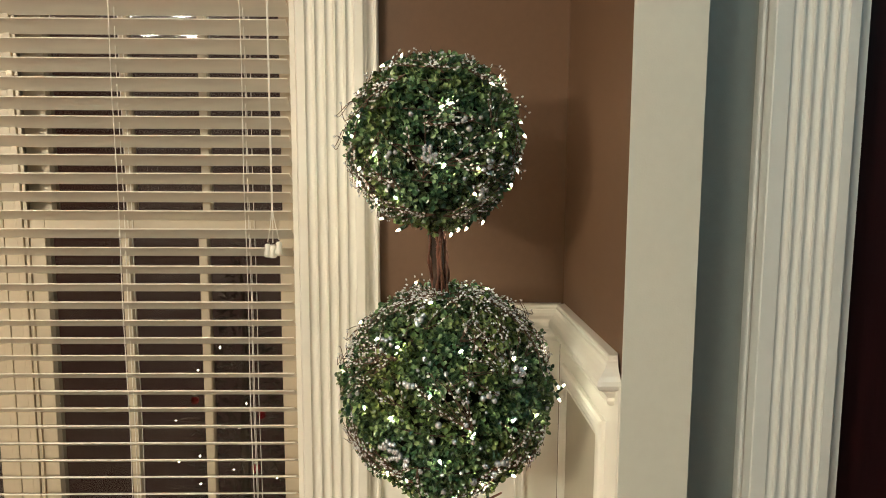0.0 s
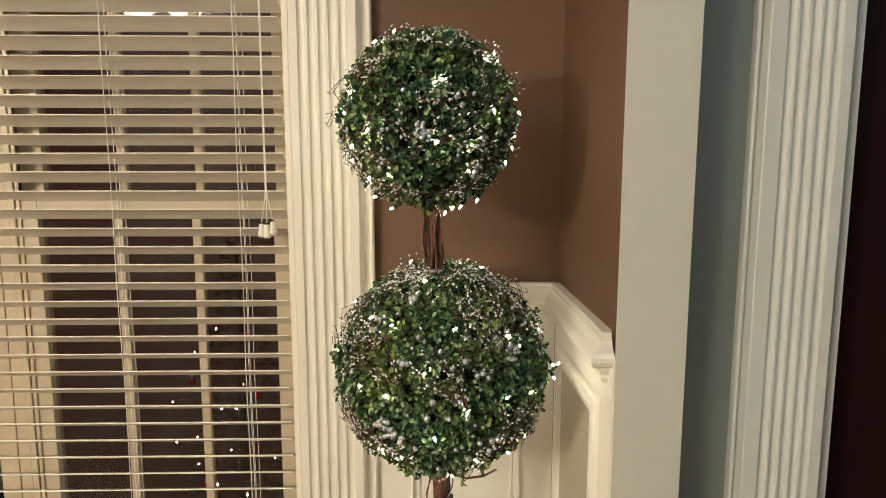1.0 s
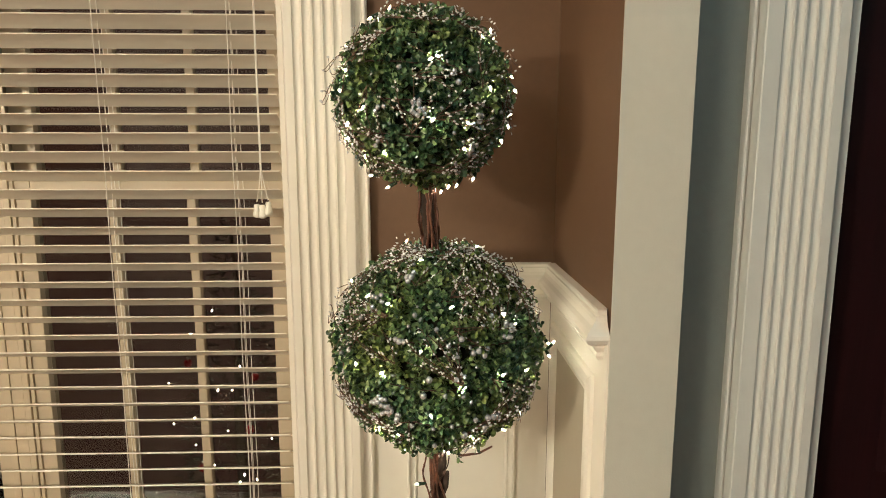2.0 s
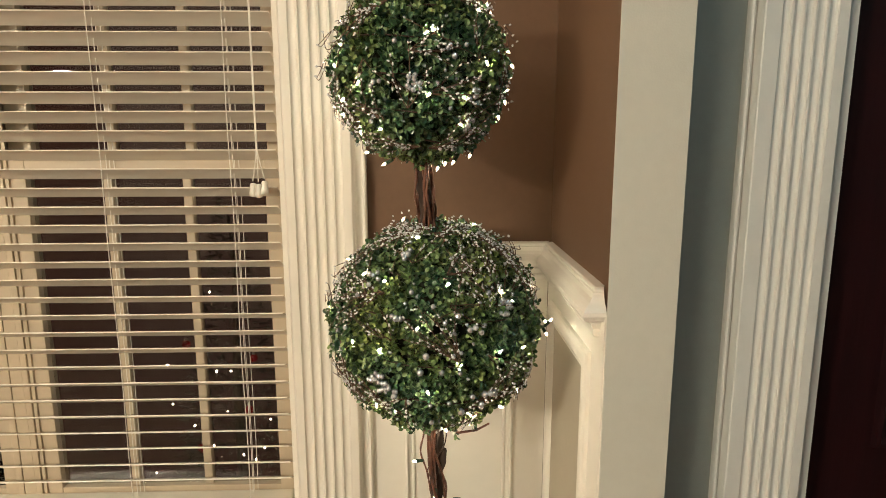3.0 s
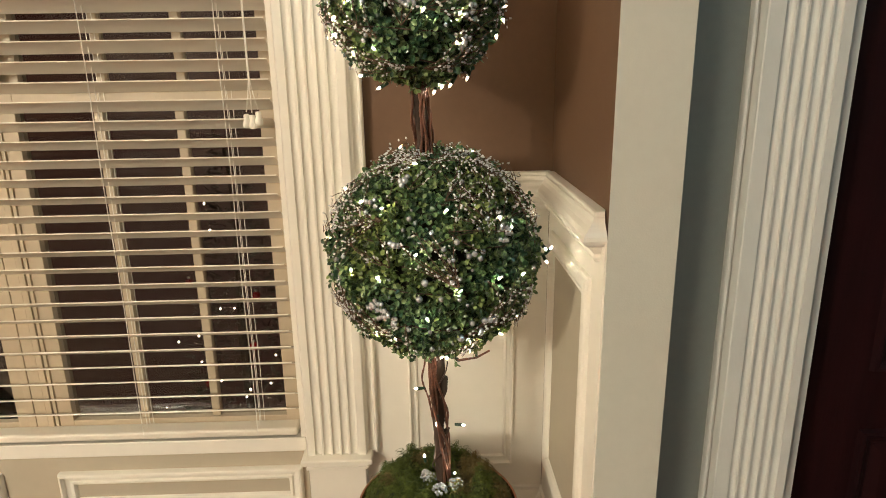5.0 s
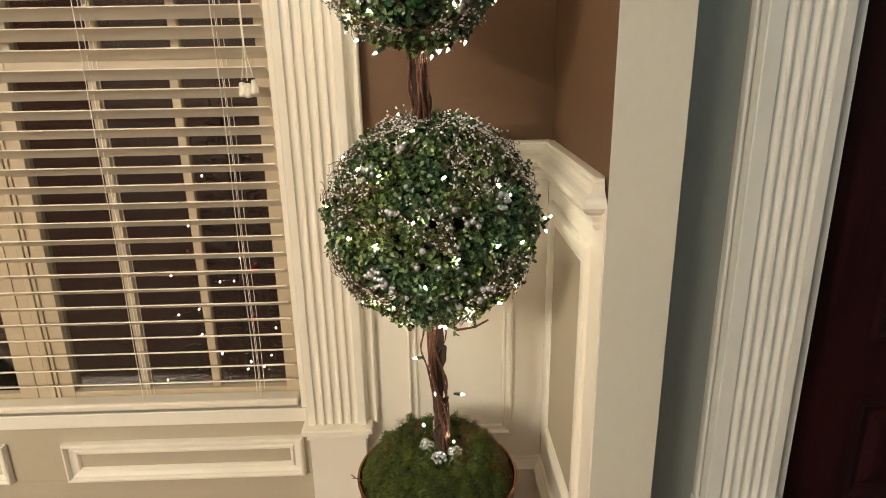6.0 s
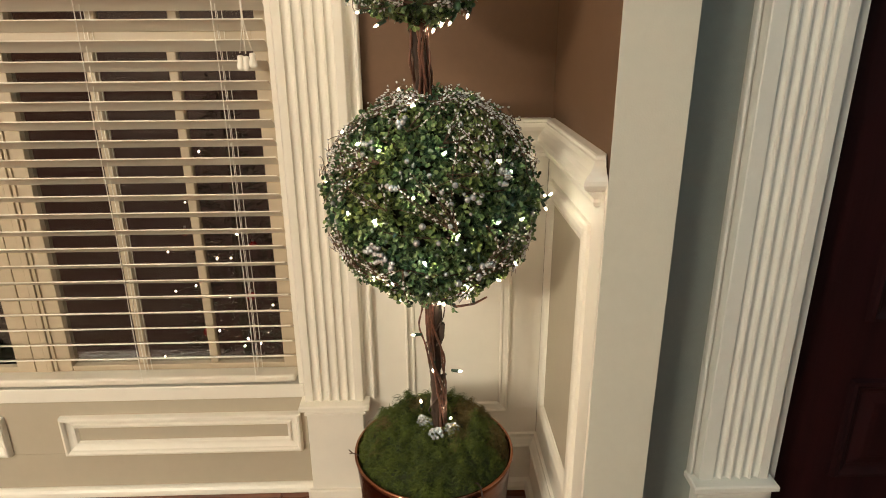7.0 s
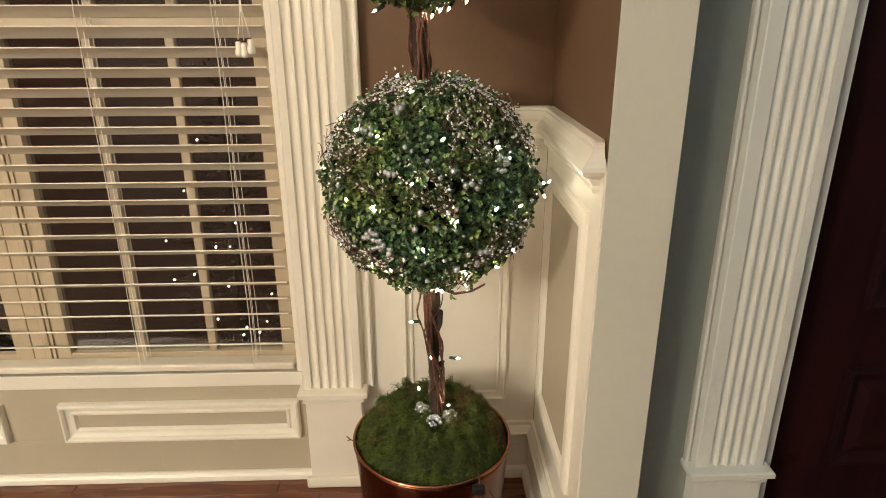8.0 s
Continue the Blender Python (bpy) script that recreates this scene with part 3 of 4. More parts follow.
def leaf_ball(name, c, r, count, seed, label):
    """Small folded oval leaves in sprigs all over a ball."""
    rg = np.random.default_rng(seed)
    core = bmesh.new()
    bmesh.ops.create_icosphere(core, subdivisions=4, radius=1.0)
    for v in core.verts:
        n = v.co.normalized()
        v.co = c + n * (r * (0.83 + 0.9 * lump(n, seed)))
    verts, faces = [], []
    sprigs = count // 6
    for k in range(sprigs):
        z = 1 - 2 * (k + 0.5) / sprigs
        t = k * 2.399963 + rg.uniform(-0.4, 0.4)
        n = Vector((math.sqrt(1 - z * z) * math.cos(t), math.sqrt(1 - z * z) * math.sin(t), z))
        n = (n + Vector(rg.normal(0, 0.02, 3))).normalized()
        tip = c + n * r * (0.948 + 1.2 * lump(n, seed) + rg.normal(0, 0.028))
        axis = (n + Vector(rg.normal(0, 0.42, 3))).normalized()
        e1 = axis.orthogonal().normalized()
        e2 = axis.cross(e1)
        spin = rg.uniform(0, 6.28)
        for j in range(6):
            ang = spin + j * 2.4
            out = e1 * math.cos(ang) + e2 * math.sin(ang)
            lift = rg.uniform(0.15, 0.95)
            d = (out * (1 - lift * 0.5) + axis * lift).normalized()
            side_v = d.cross(axis)
            if side_v.length < 1e-4:
                continue
            side_v.normalize()
            up = side_v.cross(d)
            ln, wd = rg.uniform(0.0070, 0.0118), rg.uniform(0.0031, 0.0049)
            b = tip - axis * (0.0028 * j) + out * 0.0015
            curl = rg.uniform(-0.0015, 0.0025)
            q = [b, b + d * ln * 0.35 + side_v * wd + up * 0.0016, b + d * ln * 0.72 + side_v * wd * 0.85 + up * (0.0012 + curl * 0.5), b + d * ln + up * curl,
                 b + d * ln * 0.72 - side_v * wd * 0.85 + up * (0.0012 + curl * 0.5), b + d * ln * 0.35 - side_v * wd + up * 0.0016]
            i = len(verts)
            verts.extend(tuple(p) for p in q)
            faces.append((i, i + 1, i + 2, i + 3))
            faces.append((i, i + 3, i + 4, i + 5))
    crown = grown(part(name, core, LEAF_GAP_SHADE, None, label, True))
    ob = raw("leaves", verts, faces, LEAF, crown)
    ob.matrix_parent_inverse = Matrix.Identity(4)
    ob["kind"] = "stuff"
    return crown


low = leaf_ball("lower_crown", LOW_C, LOW_R, 36000, 5, "dense clipped green boxwood ball")
top = leaf_ball("upper_crown", TOP_C, TOP_R, 21000, 8, "dense clipped green boxwood ball")


def spray(c, r, to, u, v, angle, length, stems=9, fan=34, pip=0.0021, seed=0, lift=0.004):
    """A spray of thin brown twigs with pale pips, lying over the leaves and rising a little at its tips."""
    rg = random.Random(seed)
    h = Heap()
    n0 = facing(to, u, v)
    for s in range(stems):
        ang = angle + rg.uniform(-fan, fan) * 1.35
        ln = length * rg.uniform(0.6, 1.45)
        t = tangent(n0, to, ang)
        pts = []
        bend = rg.uniform(-0.45, 0.45)
        side_v = n0.cross(t)
        for k in range(9):
            f = k / 8
            dvec = n0 + t * (ln * f / r) + side_v * (bend * ln * f * f / r)
            up = r * (0.955 + 0.02 * f) + lift + rg.uniform(-0.001, 0.001) + rg.uniform(0.3, 1.0) * 0.012 * f * f
            pts.append(c + dvec.normalized() * up)
        h.add(*tube_arrays(pts, 0.0010, 4, 0.6), 0)
        for k in range(2, 9):
            for j in range(2):
                if rg.random() < 0.56:
                    continue
                f = k / 8 - rg.uniform(0, 0.1)
                i = min(int(f * 8), 7)
                p = pts[i].lerp(pts[i + 1], f * 8 - i)
                nrm = (p - c).normalized()
                dr = (tangent(nrm, to, ang + rg.uniform(-50, 50)) + nrm * rg.uniform(0.1, 0.7)).normalized()
                q = p + dr * rg.uniform(0.003, 0.009)
                h.add(*tube_arrays([p, q], 0.0005, 3), 0)
                h.add(*bead_arrays(q, pip * rg.uniform(0.75, 1.25), dr, rg.choice((1.3, 2.0, 2.6)), 5, 7), 1)
    return grown(h.link("berry_spray", [TWIG, PIP], None, "brown twig spray with champagne-silver pips"))


LOW_SPRAYS = [(0.22, -0.30, 132, 0.12, 9, 20), (0.55, 0.16, 140, 0.11, 10, 26), (0.60, 0.20, 100, 0.09, 7, 22), (-0.44, 0.30, 172, 0.12, 11, 20), (-0.60, 0.28, 150, 0.10, 8, 28),
              (0.20, -0.76, 28, 0.14, 10, 16), (-0.05, 0.90, 205, 0.10, 12, 40), (0.05, 0.93, 150, 0.06, 10, 80), (0.28, 0.88, -38, 0.14, 12, 18), (0.50, 0.74, -45, 0.11, 9, 20),
              (-0.86, -0.12, 262, 0.12, 10, 22), (-0.90, 0.10, 100, 0.09, 8, 24)]
LOW_SPRAYS2 = [(-0.55, -0.74, 140, 0.11, 9, 22), (-0.25, -0.80, 155, 0.09, 8, 26), (0.92, -0.16, 262, 0.10, 9, 24), (0.93, 0.05, 95, 0.08, 8, 24), (0.10, 0.45, 35, 0.08, 6, 30),
               (-0.12, 0.90, 200, 0.07, 14, 60), (0.06, 0.88, 80, 0.05, 14, 95), (-0.02, 0.84, 255, 0.05, 12, 80), (0.18, 0.92, -20, 0.07, 12, 50), (-0.40, 0.82, 215, 0.09, 10, 35)]
TOP_SPRAYS = [(0.30, 0.80, 10, 0.08, 10, 40), (-0.30, 0.72, 215, 0.10, 10, 22), (-0.10, 0.80, 60, 0.05, 8, 70), (0.10, -0.22, 12, 0.10, 7, 16), (0.02, -0.78, 185, 0.09, 10, 30),
              (0.10, -0.80, 10, 0.09, 10, 30), (-0.86, 0.15, 255, 0.11, 10, 22), (-0.80, -0.25, 250, 0.08, 8, 25), (-0.72, 0.42, 170, 0.06, 7, 40), (-0.35, -0.50, 150, 0.08, 7, 28), (0.62, 0.10, 70, 0.08, 6, 30), (0.88, 0.25, 285, 0.08, 6, 28)]
for k, (u, v, an, ln, st, fan) in enumerate(LOW_SPRAYS + LOW_SPRAYS2):
    spray(LOW_C, LOW_R, LOW_TO, u, v, an, ln, st, fan, 0.0016, 100 + k)
for k, (u, v, an, ln, st, fan) in enumerate(TOP_SPRAYS):
    spray(TOP_C, TOP_R, TOP_TO, u, v, an, ln, st - 2, fan, 0.0015, 300 + k)
for k in range(9):      # thin single twigs all over the front
    d = math.sqrt((k + 0.5) / 9) * 0.95
    spray(LOW_C, LOW_R, LOW_TO, d * math.cos(k * 2.4 + 1), d * math.sin(k * 2.4 + 1), k * 143, 0.09, 3, 45, 0.0017, 700 + k)
    spray(TOP_C, TOP_R, TOP_TO, d * math.cos(k * 2.4 + 2), d * math.sin(k * 2.4 + 2), k * 97, 0.075, 3, 45, 0.0016, 800 + k)
for k in range(9):      # the side towards the wall carries sprays too
    spray(LOW_C, LOW_R, -LOW_TO, 0.75 * math.cos(k * 2.4), 0.75 * math.sin(k * 2.4), k * 67, 0.11, 7, 25, 0.0022, 500 + k)
    spray(TOP_C, TOP_R, -TOP_TO, 0.75 * math.cos(k * 2.4), 0.75 * math.sin(k * 2.4), k * 67, 0.09, 6, 25, 0.0020, 600 + k)


def curl_twig(c, r, to, u, v, angle, seed):
    """A loose curling tendril that leaves the outline."""
    rg = random.Random(seed)
    n = facing(to, u, v)
    h = Heap()
    for s in range(3):
        t = tangent(n, to, angle + rg.uniform(-150, 150))
        pts = []
        w = rg.uniform(2.0, 6.5)
        for k in range(14):
            f = k / 13
            side_v = n.cross(t)
            pts.append(c + n * (r * 0.96 + 0.028 * f) + t * (0.018 * math.sin(w * f)) + side_v * (0.016 * math.sin(w * 1.3 * f + s)))
        h.add(*tube_arrays(pts, 0.0009, 4, 0.7), 0)
        h.add(*bead_arrays(pts[-1], 0.0018, n, 1.8), 1)
        h.add(*bead_arrays(pts[8], 0.0017, n, 1.8), 1)
    return grown(h.link("tendril", [TWIG, PIP], None, "loose curling brown tendril"))


for k, (u, v, an) in enumerate(((-0.98, 0.28, 120), (-0.90, 0.50, 100), (-0.30, 0.97, 90), (0.72, 0.72, 60))):
    curl_twig(LOW_C, LOW_R, LOW_TO, u, v, an, 40 + k)
for k, (u, v, an) in enumerate(((-0.97, 0.05, 200), (-0.93, 0.35, 120), (0.70, 0.75, 80), (0.95, 0.40, 60))):
    curl_twig(TOP_C, TOP_R, TOP_TO, u, v, an, 60 + k)


h = Heap()
h.add(*bead_arrays((0, 0, 0), 1.0, (0, 0, 1), 1.0, 8, 12))
proto = h.link("pearl", PEARL)
PEARL_ME = proto.data
bpy.data.objects.remove(proto)


def pearls(c, r, to, rows, seed):
    """Single pearls and clusters of them: (u, v, radius, how many, spread)."""
    rg = random.Random(seed)
    for u, v, pr, many, wide in rows:
        n = facing(to, u, v)
        for k in range(many):
            t = tangent(n, to, rg.uniform(0, 360))
            d = wide * math.sqrt(rg.random()) if many > 1 else 0
            b = new("pearl", PEARL_ME)
            b.matrix_basis = Matrix.Translation(c + (n + t * (d / r)).normalized() * (r * 0.98 + pr * rg.uniform(0.2, 1.2))) @ Matrix.Scale(pr * rg.uniform(0.85, 1.1), 4)
            grown(b)


pearls(LOW_C, LOW_R, LOW_TO,
       [(-0.49, -0.46, 0.0046, 22, 0.020), (-0.38, -0.54, 0.0046, 9, 0.011), (0.60, 0.16, 0.0048, 14, 0.015), (-0.24, 0.62, 0.0056, 4, 0.013), (-0.33, 0.05, 0.0058, 3, 0.012),
        (0.34, -0.02, 0.0052, 3, 0.012), (-0.55, 0.42, 0.0050, 4, 0.016), (0.40, -0.60, 0.0058, 4, 0.028)], 1)
pearls(LOW_C, LOW_R, LOW_TO,
       [(0.18, 0.10, 0.0064, 1, 0), (-0.08, -0.22, 0.0060, 1, 0), (-0.13, -0.36, 0.0062, 1, 0), (0.05, -0.36, 0.0055, 1, 0), (0.50, -0.57, 0.0066, 1, 0), (0.21, -0.71, 0.0066, 1, 0),
        (0.31, -0.59, 0.0058, 1, 0), (0.40, 0.02, 0.0052, 1, 0), (-0.02, 0.18, 0.0046, 1, 0), (0.66, -0.36, 0.0050, 1, 0), (-0.20, 0.30, 0.0050, 1, 0)], 2)
pearls(TOP_C, TOP_R, TOP_TO,
       [(-0.04, -0.10, 0.0042, 14, 0.013), (0.50, -0.55, 0.0048, 6, 0.014), (0.30, 0.20, 0.0048, 3, 0.012), (0.55, -0.22, 0.0045, 5, 0.012), (-0.45, -0.10, 0.0045, 3, 0.012)], 3)


rg = random.Random(77)
for c, r, to, many, size in ((LOW_C, LOW_R, LOW_TO, 44, 0.0042), (TOP_C, TOP_R, TOP_TO, 22, 0.0037)):
    spots = []
    for k in range(many):
        q, t = math.sqrt(rg.random()) * 0.97, rg.uniform(0, 6.283)
        spots.append((q * math.cos(t), q * math.sin(t), size * rg.uniform(0.7, 1.2), 1, 0))
    pearls(c, r, to, spots, many)


# trunk, one piece from the pot up through both balls, with two sawn stubs
def spine(z):
    f = max(0.0, min(1.0, (z - 0.30) / 1.05))
    return (POT + Vector((0.014, -0.023, 0))).lerp(Vector((TOP_C.x, TOP_C.y, 0)), f * f * 0.8 + 0.2 * f) + Vector((0.006 * math.sin(z * 9), 0.004 * math.cos(z * 7), z))


pts = [spine(0.28 + 1.06 * k / 180) for k in range(181)]
h = Heap()
h.add(*tube_arrays(pts, lambda f: 0.0122 - 0.0008 * f + 0.0012 * math.sin(f * 53) + 0.0008 * math.sin(f * 131), 24))
h.add(*tube_arrays([spine(0.585) + Vector((0.004, -0.004, 0)), spine(0.612) + Vector((0.012, -0.007, 0)), spine(0.640) + Vector((0.0145, -0.009, 0))], 0.0068, 12))
h.add(*tube_arrays([spine(0.505) + Vector((0.004, -0.004, 0)), spine(0.518) + Vector((0.014, -0.010, 0)), spine(0.524) + Vector((0.020, -0.013, 0))], 0.0052, 10))
for i, q in enumerate(h.v):      # furrowed bark
    c0 = spine(q[2])
    out = Vector((q[0] - c0.x, q[1] - c0.y, 0))
    k1 = 1 + 0.26 * noise.noise(Vector((q[0] * 160, q[1] * 160, q[2] * 45))) + 0.14 * noise.noise(Vector((q[0] * 300, q[1] * 300, q[2] * 140)))
    h.v[i] = (c0.x + out.x * k1, c0.y + out.y * k1, q[2])
grown(h.link("trunk", BARK, None, "rough dark brown bark trunk"))


def vine(z0, z1, a0, a1, reach, thick, seed, bow=0.0):
    """A vine stem that climbs round the trunk from angle a0 to a1, standing off it by bow halfway up."""
    pts = []
    for j in range(41):
        f = j / 40
        an = radians(a0 + (a1 - a0) * f) + 0.22 * math.sin(f * 9 + seed)
        d = reach + bow * math.sin(math.pi * f) ** 2 + 0.0016 * math.sin(f * 17 + seed * 1.7)
        pts.append(spine(z0 + (z1 - z0) * f) + Vector((math.cos(an), math.sin(an), 0)) * d)
    v = Heap()
    v.add(*tube_arrays(pts, lambda f: thick * (1 + 0.16 * math.sin(f * 37 + seed) + 0.10 * math.sin(f * 83)), 8))
    return grown(v.link("vine", VINE, None, "twisted reddish-brown vine"))


# on the lower stem they come down on one side, cross the front and end on the other
for k, row in enumerate(((0.40, 0.725, 355, 185, 0.0150, 0.0031, 0.010), (0.42, 0.725, 330, 200, 0.0145, 0.0027, 0.004), (0.38, 0.720, 340, 170, 0.0150, 0.0024, 0.014),
                         (0.44, 0.725, 385, 215, 0.0150, 0.0022, 0.007), (0.37, 0.70, 300, 230, 0.0140, 0.0026, 0.001), (0.40, 0.60, 375, 300, 0.0150, 0.0020, 0.009),
                         (0.55, 0.735, 205, 160, 0.0145, 0.0019, 0.017))):
    z0, z1, a0, a1, reach, thick, bow = row
    vine(z0, z1, a0, a1, reach, thick, k * 1.3, bow)
# between the balls they wrap all round
for k in range(9):
    rg = random.Random(70 + k)
    ph, tw = k * 40 + rg.uniform(0, 25), rg.choice((-1, 1)) * rg.uniform(70, 190)
    vine(1.055, 1.245, ph, ph + tw, 0.0135 + 0.001 * (k % 2), rg.uniform(0.0016, 0.0030), k, rg.uniform(0, 0.004))
v = Heap()
v.add(*tube_arrays([spine(0.70) + Vector((0.010, -0.020, -0.004)), spine(0.70) + Vector((0.040, -0.045, -0.006)), spine(0.70) + Vector((0.072, -0.060, 0.006)), spine(0.70) + Vector((0.095, -0.070, 0.024))], 0.0030, 8, 0.6))
grown(v.link("vine", VINE, None, "twisted reddish-brown vine"))

# pot, moss and its berries
pot = grown(part("pot", revolve([(0.0, 0.002), (0.140, 0.002), (0.146, 0.006), (0.151, 0.020), (0.161, 0.150), (0.170, 0.270), (0.1735, 0.300), (POT_R - 0.003, RIM_Z - 0.006), (POT_R - 0.008, RIM_Z - 0.006),
                                  (0.167, 0.290), (0.164, 0.252), (0.0, 0.252)], POT, 72), COPPER, None, "aged copper pot", True))
prof = [(POT_R - 0.0035 + 0.0036 * math.cos(2 * math.pi * k / 10), RIM_Z - 0.004 + 0.0036 * math.sin(2 * math.pi * k / 10)) for k in range(11)]
grown(part("rim", revolve(prof, POT, 72), COPPER_RIM, None, "rolled copper rim", True))


def moss_height(x, y):
    r = math.hypot(x, y) / 0.163
    base = RIM_Z - 0.020 + 0.078 * max(0, 1 - r ** 4.6)
    p = Vector((x * 26, y * 26, 0))
    return base + (0.024 * noise.noise(p) + 0.026 * noise.noise(p * 2.3) + 0.018 * noise.noise(p * 5.1)) * (1 if r < 0.85 else max(0, (1 - r) / 0.15))


bm = bmesh.new()
rings = [[bm.verts.new((POT.x, POT.y, moss_height(0, 0)))]]
for i in range(1, 15):
    r = 0.167 * i / 14
    rings.append([bm.verts.new((POT.x + r * math.cos(2 * math.pi * k / 48), POT.y + r * math.sin(2 * math.pi * k / 48), moss_height(r * math.cos(2 * math.pi * k / 48), r * math.sin(2 * math.pi * k / 48)))) for k in range(48)])
for k in range(48):
    bm.faces.new((rings[0][0], rings[1][k], rings[1][(k + 1) % 48]))
for p, q in zip(rings[1:], rings[2:]):
    for k in range(48):
        bm.faces.new((p[k], q[k], q[(k + 1) % 48], p[(k + 1) % 48]))
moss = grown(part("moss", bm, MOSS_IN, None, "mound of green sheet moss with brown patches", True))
rg = random.Random(9)
hs = {0: Heap(), 1: Heap()}
for tuft in range(900):      # small cushions of curled strands
    r0, t0 = 0.163 * math.sqrt((tuft + 0.5) / 900), tuft * 2.399963 + rg.uniform(-0.3, 0.3)
    cx, cy = r0 * math.cos(t0), r0 * math.sin(t0)
    tall, wide = rg.uniform(0.003, 0.016), rg.uniform(0.006, 0.013)
    dry = noise.noise(Vector((cx * 14 + 5, cy * 14, 2))) + (0.40 if cx > 0.045 and cy > -0.06 else -0.16) + rg.uniform(-0.10, 0.10) > 0.24
    lean = rg.uniform(0, 6.283)
    for k in range(26):
        q, t = wide * math.sqrt(rg.random()), rg.uniform(0, 6.283)
        x, y = cx + q * math.cos(t), cy + q * math.sin(t)
        if math.hypot(x, y) > 0.165 or math.hypot(x - 0.014, y + 0.023) < 0.014:
            continue
        z = moss_height(x, y) + tall * (1 - (q / wide) ** 2) - 0.003
        an, ln, wd = (t if rg.random() < 0.6 else lean) + rg.gauss(0, 0.6), rg.uniform(0.007, 0.019), rg.uniform(0.0004, 0.0010)
        bend, rise, fall = rg.uniform(-5.0, 5.0), rg.uniform(0.001, 0.008), rg.uniform(0.002, 0.012)
        va = []
        for j in range(5):
            f = j / 4
            aa = an + bend * f
            px, py = POT.x + x + ln * f * math.cos(aa), POT.y + y + ln * f * math.sin(aa)
            pz = z + 0.002 + rise * math.sin(f * 2.6) - fall * f * f
            far = math.hypot(px - POT.x, py - POT.y)
            if far > 0.167:
                px, py = POT.x + (px - POT.x) * 0.167 / far, POT.y + (py - POT.y) * 0.167 / far
                pz = max(pz, RIM_Z - 0.012)
            w = wd * (1 - 0.6 * f)
            va.append((px - w * math.sin(aa), py + w * math.cos(aa), pz))
            va.append((px + w * math.sin(aa), py - w * math.cos(aa), pz + 0.0006))
        hs[1 if dry else 0].add(va, [(0, 1, 3, 2), (2, 3, 5, 4), (4, 5, 7, 6), (6, 7, 9, 8)])
for k, (nm, mt) in enumerate((("moss_fluff", MOSS), ("dry_moss_fluff", MOSS_DRY))):
    ob = hs[k].link(nm, mt, moss, "", False)
    ob["kind"] = "stuff"
for dx, dy, wide in ((-0.016, -0.024, 0.015), (0.004, -0.068, 0.015), (0.038, -0.048, 0.015), (-0.024, -0.004, 0.012)):      # berry clusters round its foot
    rg = random.Random(int(dx * 1e4))
    for k in range(30):
        t, q = k * 2.399963, math.sqrt((k + 0.5) / 30)
        p = Vector((POT.x + dx + wide * q * math.cos(t), POT.y + dy + wide * q * math.sin(t), moss_height(dx, dy) + 0.014 + 0.016 * math.sqrt(1 - q * q) + rg.uniform(-0.003, 0.003)))
        b = new("berry", PEARL_ME)
        b.matrix_basis = Matrix.Translation(p) @ Matrix.Scale(0.0035 * rg.uniform(0.8, 1.2), 4)
        grown(b)

h = Heap()
sp = POT + Vector((-0.163, -0.030, 0.318))
h.add(*tube_arrays([sp, sp + Vector((-0.008, 0, 0.004)), sp + Vector((-0.015, -0.002, 0.009)), sp + Vector((-0.023, 0, 0.016))], 0.0012, 5), 0)
h.add(*tube_arrays([sp + Vector((-0.015, -0.002, 0.009)), sp + Vector((-0.022, -0.004, 0.008))], 0.0016, 5, 0.4), 0)
grown(h.link("sprig", TWIG, None, "stray dry brown sprig"))

# ---- string lights wound round the topiary ----
lights = thing("string_lights", POT + Vector((0, 0, 0.33)), "lit warm-white miniature string lights wound round the topiary", "string lights")
linv = Matrix.Translation(-(POT + Vector((0, 0, 0.33))))


def bulb_mesh():
    bm = bmesh.new()
    rows = [(0.0018, 0.0), (0.0024, 0.0016), (0.0027, 0.0040), (0.0022, 0.0066), (0.0010, 0.0090), (0.0003, 0.0112)]
    rings = [[bm.verts.new((r * math.cos(2 * math.pi * k / 8), r * math.sin(2 * math.pi * k / 8), z)) for k in range(8)] for r, z in rows]
    for p, q in zip(rings, rings[1:]):
        for k in range(8):
            bm.faces.new((p[k], p[(k + 1) % 8], q[(k + 1) % 8], q[k]))
    bm.faces.new(rings[0])
    bm.faces.new(rings[-1])
    bmesh.ops.recalc_face_normals(bm, faces=bm.faces)
    me = bpy.data.meshes.new("bulb")
    bm.to_mesh(me)
    bm.free()
    core = bmesh.new()
    core.from_mesh(me)
    for v in core.verts:
        v.co = Vector((v.co.x * 0.62, v.co.y * 0.62, 0.0016 + v.co.z * 0.60))
    mc = bpy.data.meshes.new("filament")
    core.to_mesh(mc)
    core.free()
    me.materials.append(ENVELOPE)
    mc.materials.append(BULB)
    s = revolve([(0.0022, -0.014), (0.0030, -0.012), (0.0034, -0.003), (0.0036, 0.0008), (0.002, 0.001)], (0, 0, 0), 8, True)
    ms = bpy.data.meshes.new("socket")
    s.to_mesh(ms)
    s.free()
    ms.materials.append(SOCKET)
    return me, ms, mc


BULB_ME, SOCKET_ME, CORE_ME = bulb_mesh()


def hang_bulb(p, d):
    b = new("bulb", BULB_ME)
    b.matrix_basis = Matrix.Translation(p) @ Vector(d).to_track_quat("Z", "Y").to_matrix().to_4x4()
    b.parent, b.matrix_parent_inverse = lights, linv
    for nm, me in (("socket", SOCKET_ME), ("filament", CORE_ME)):
        new(nm, me).parent = b
    return b


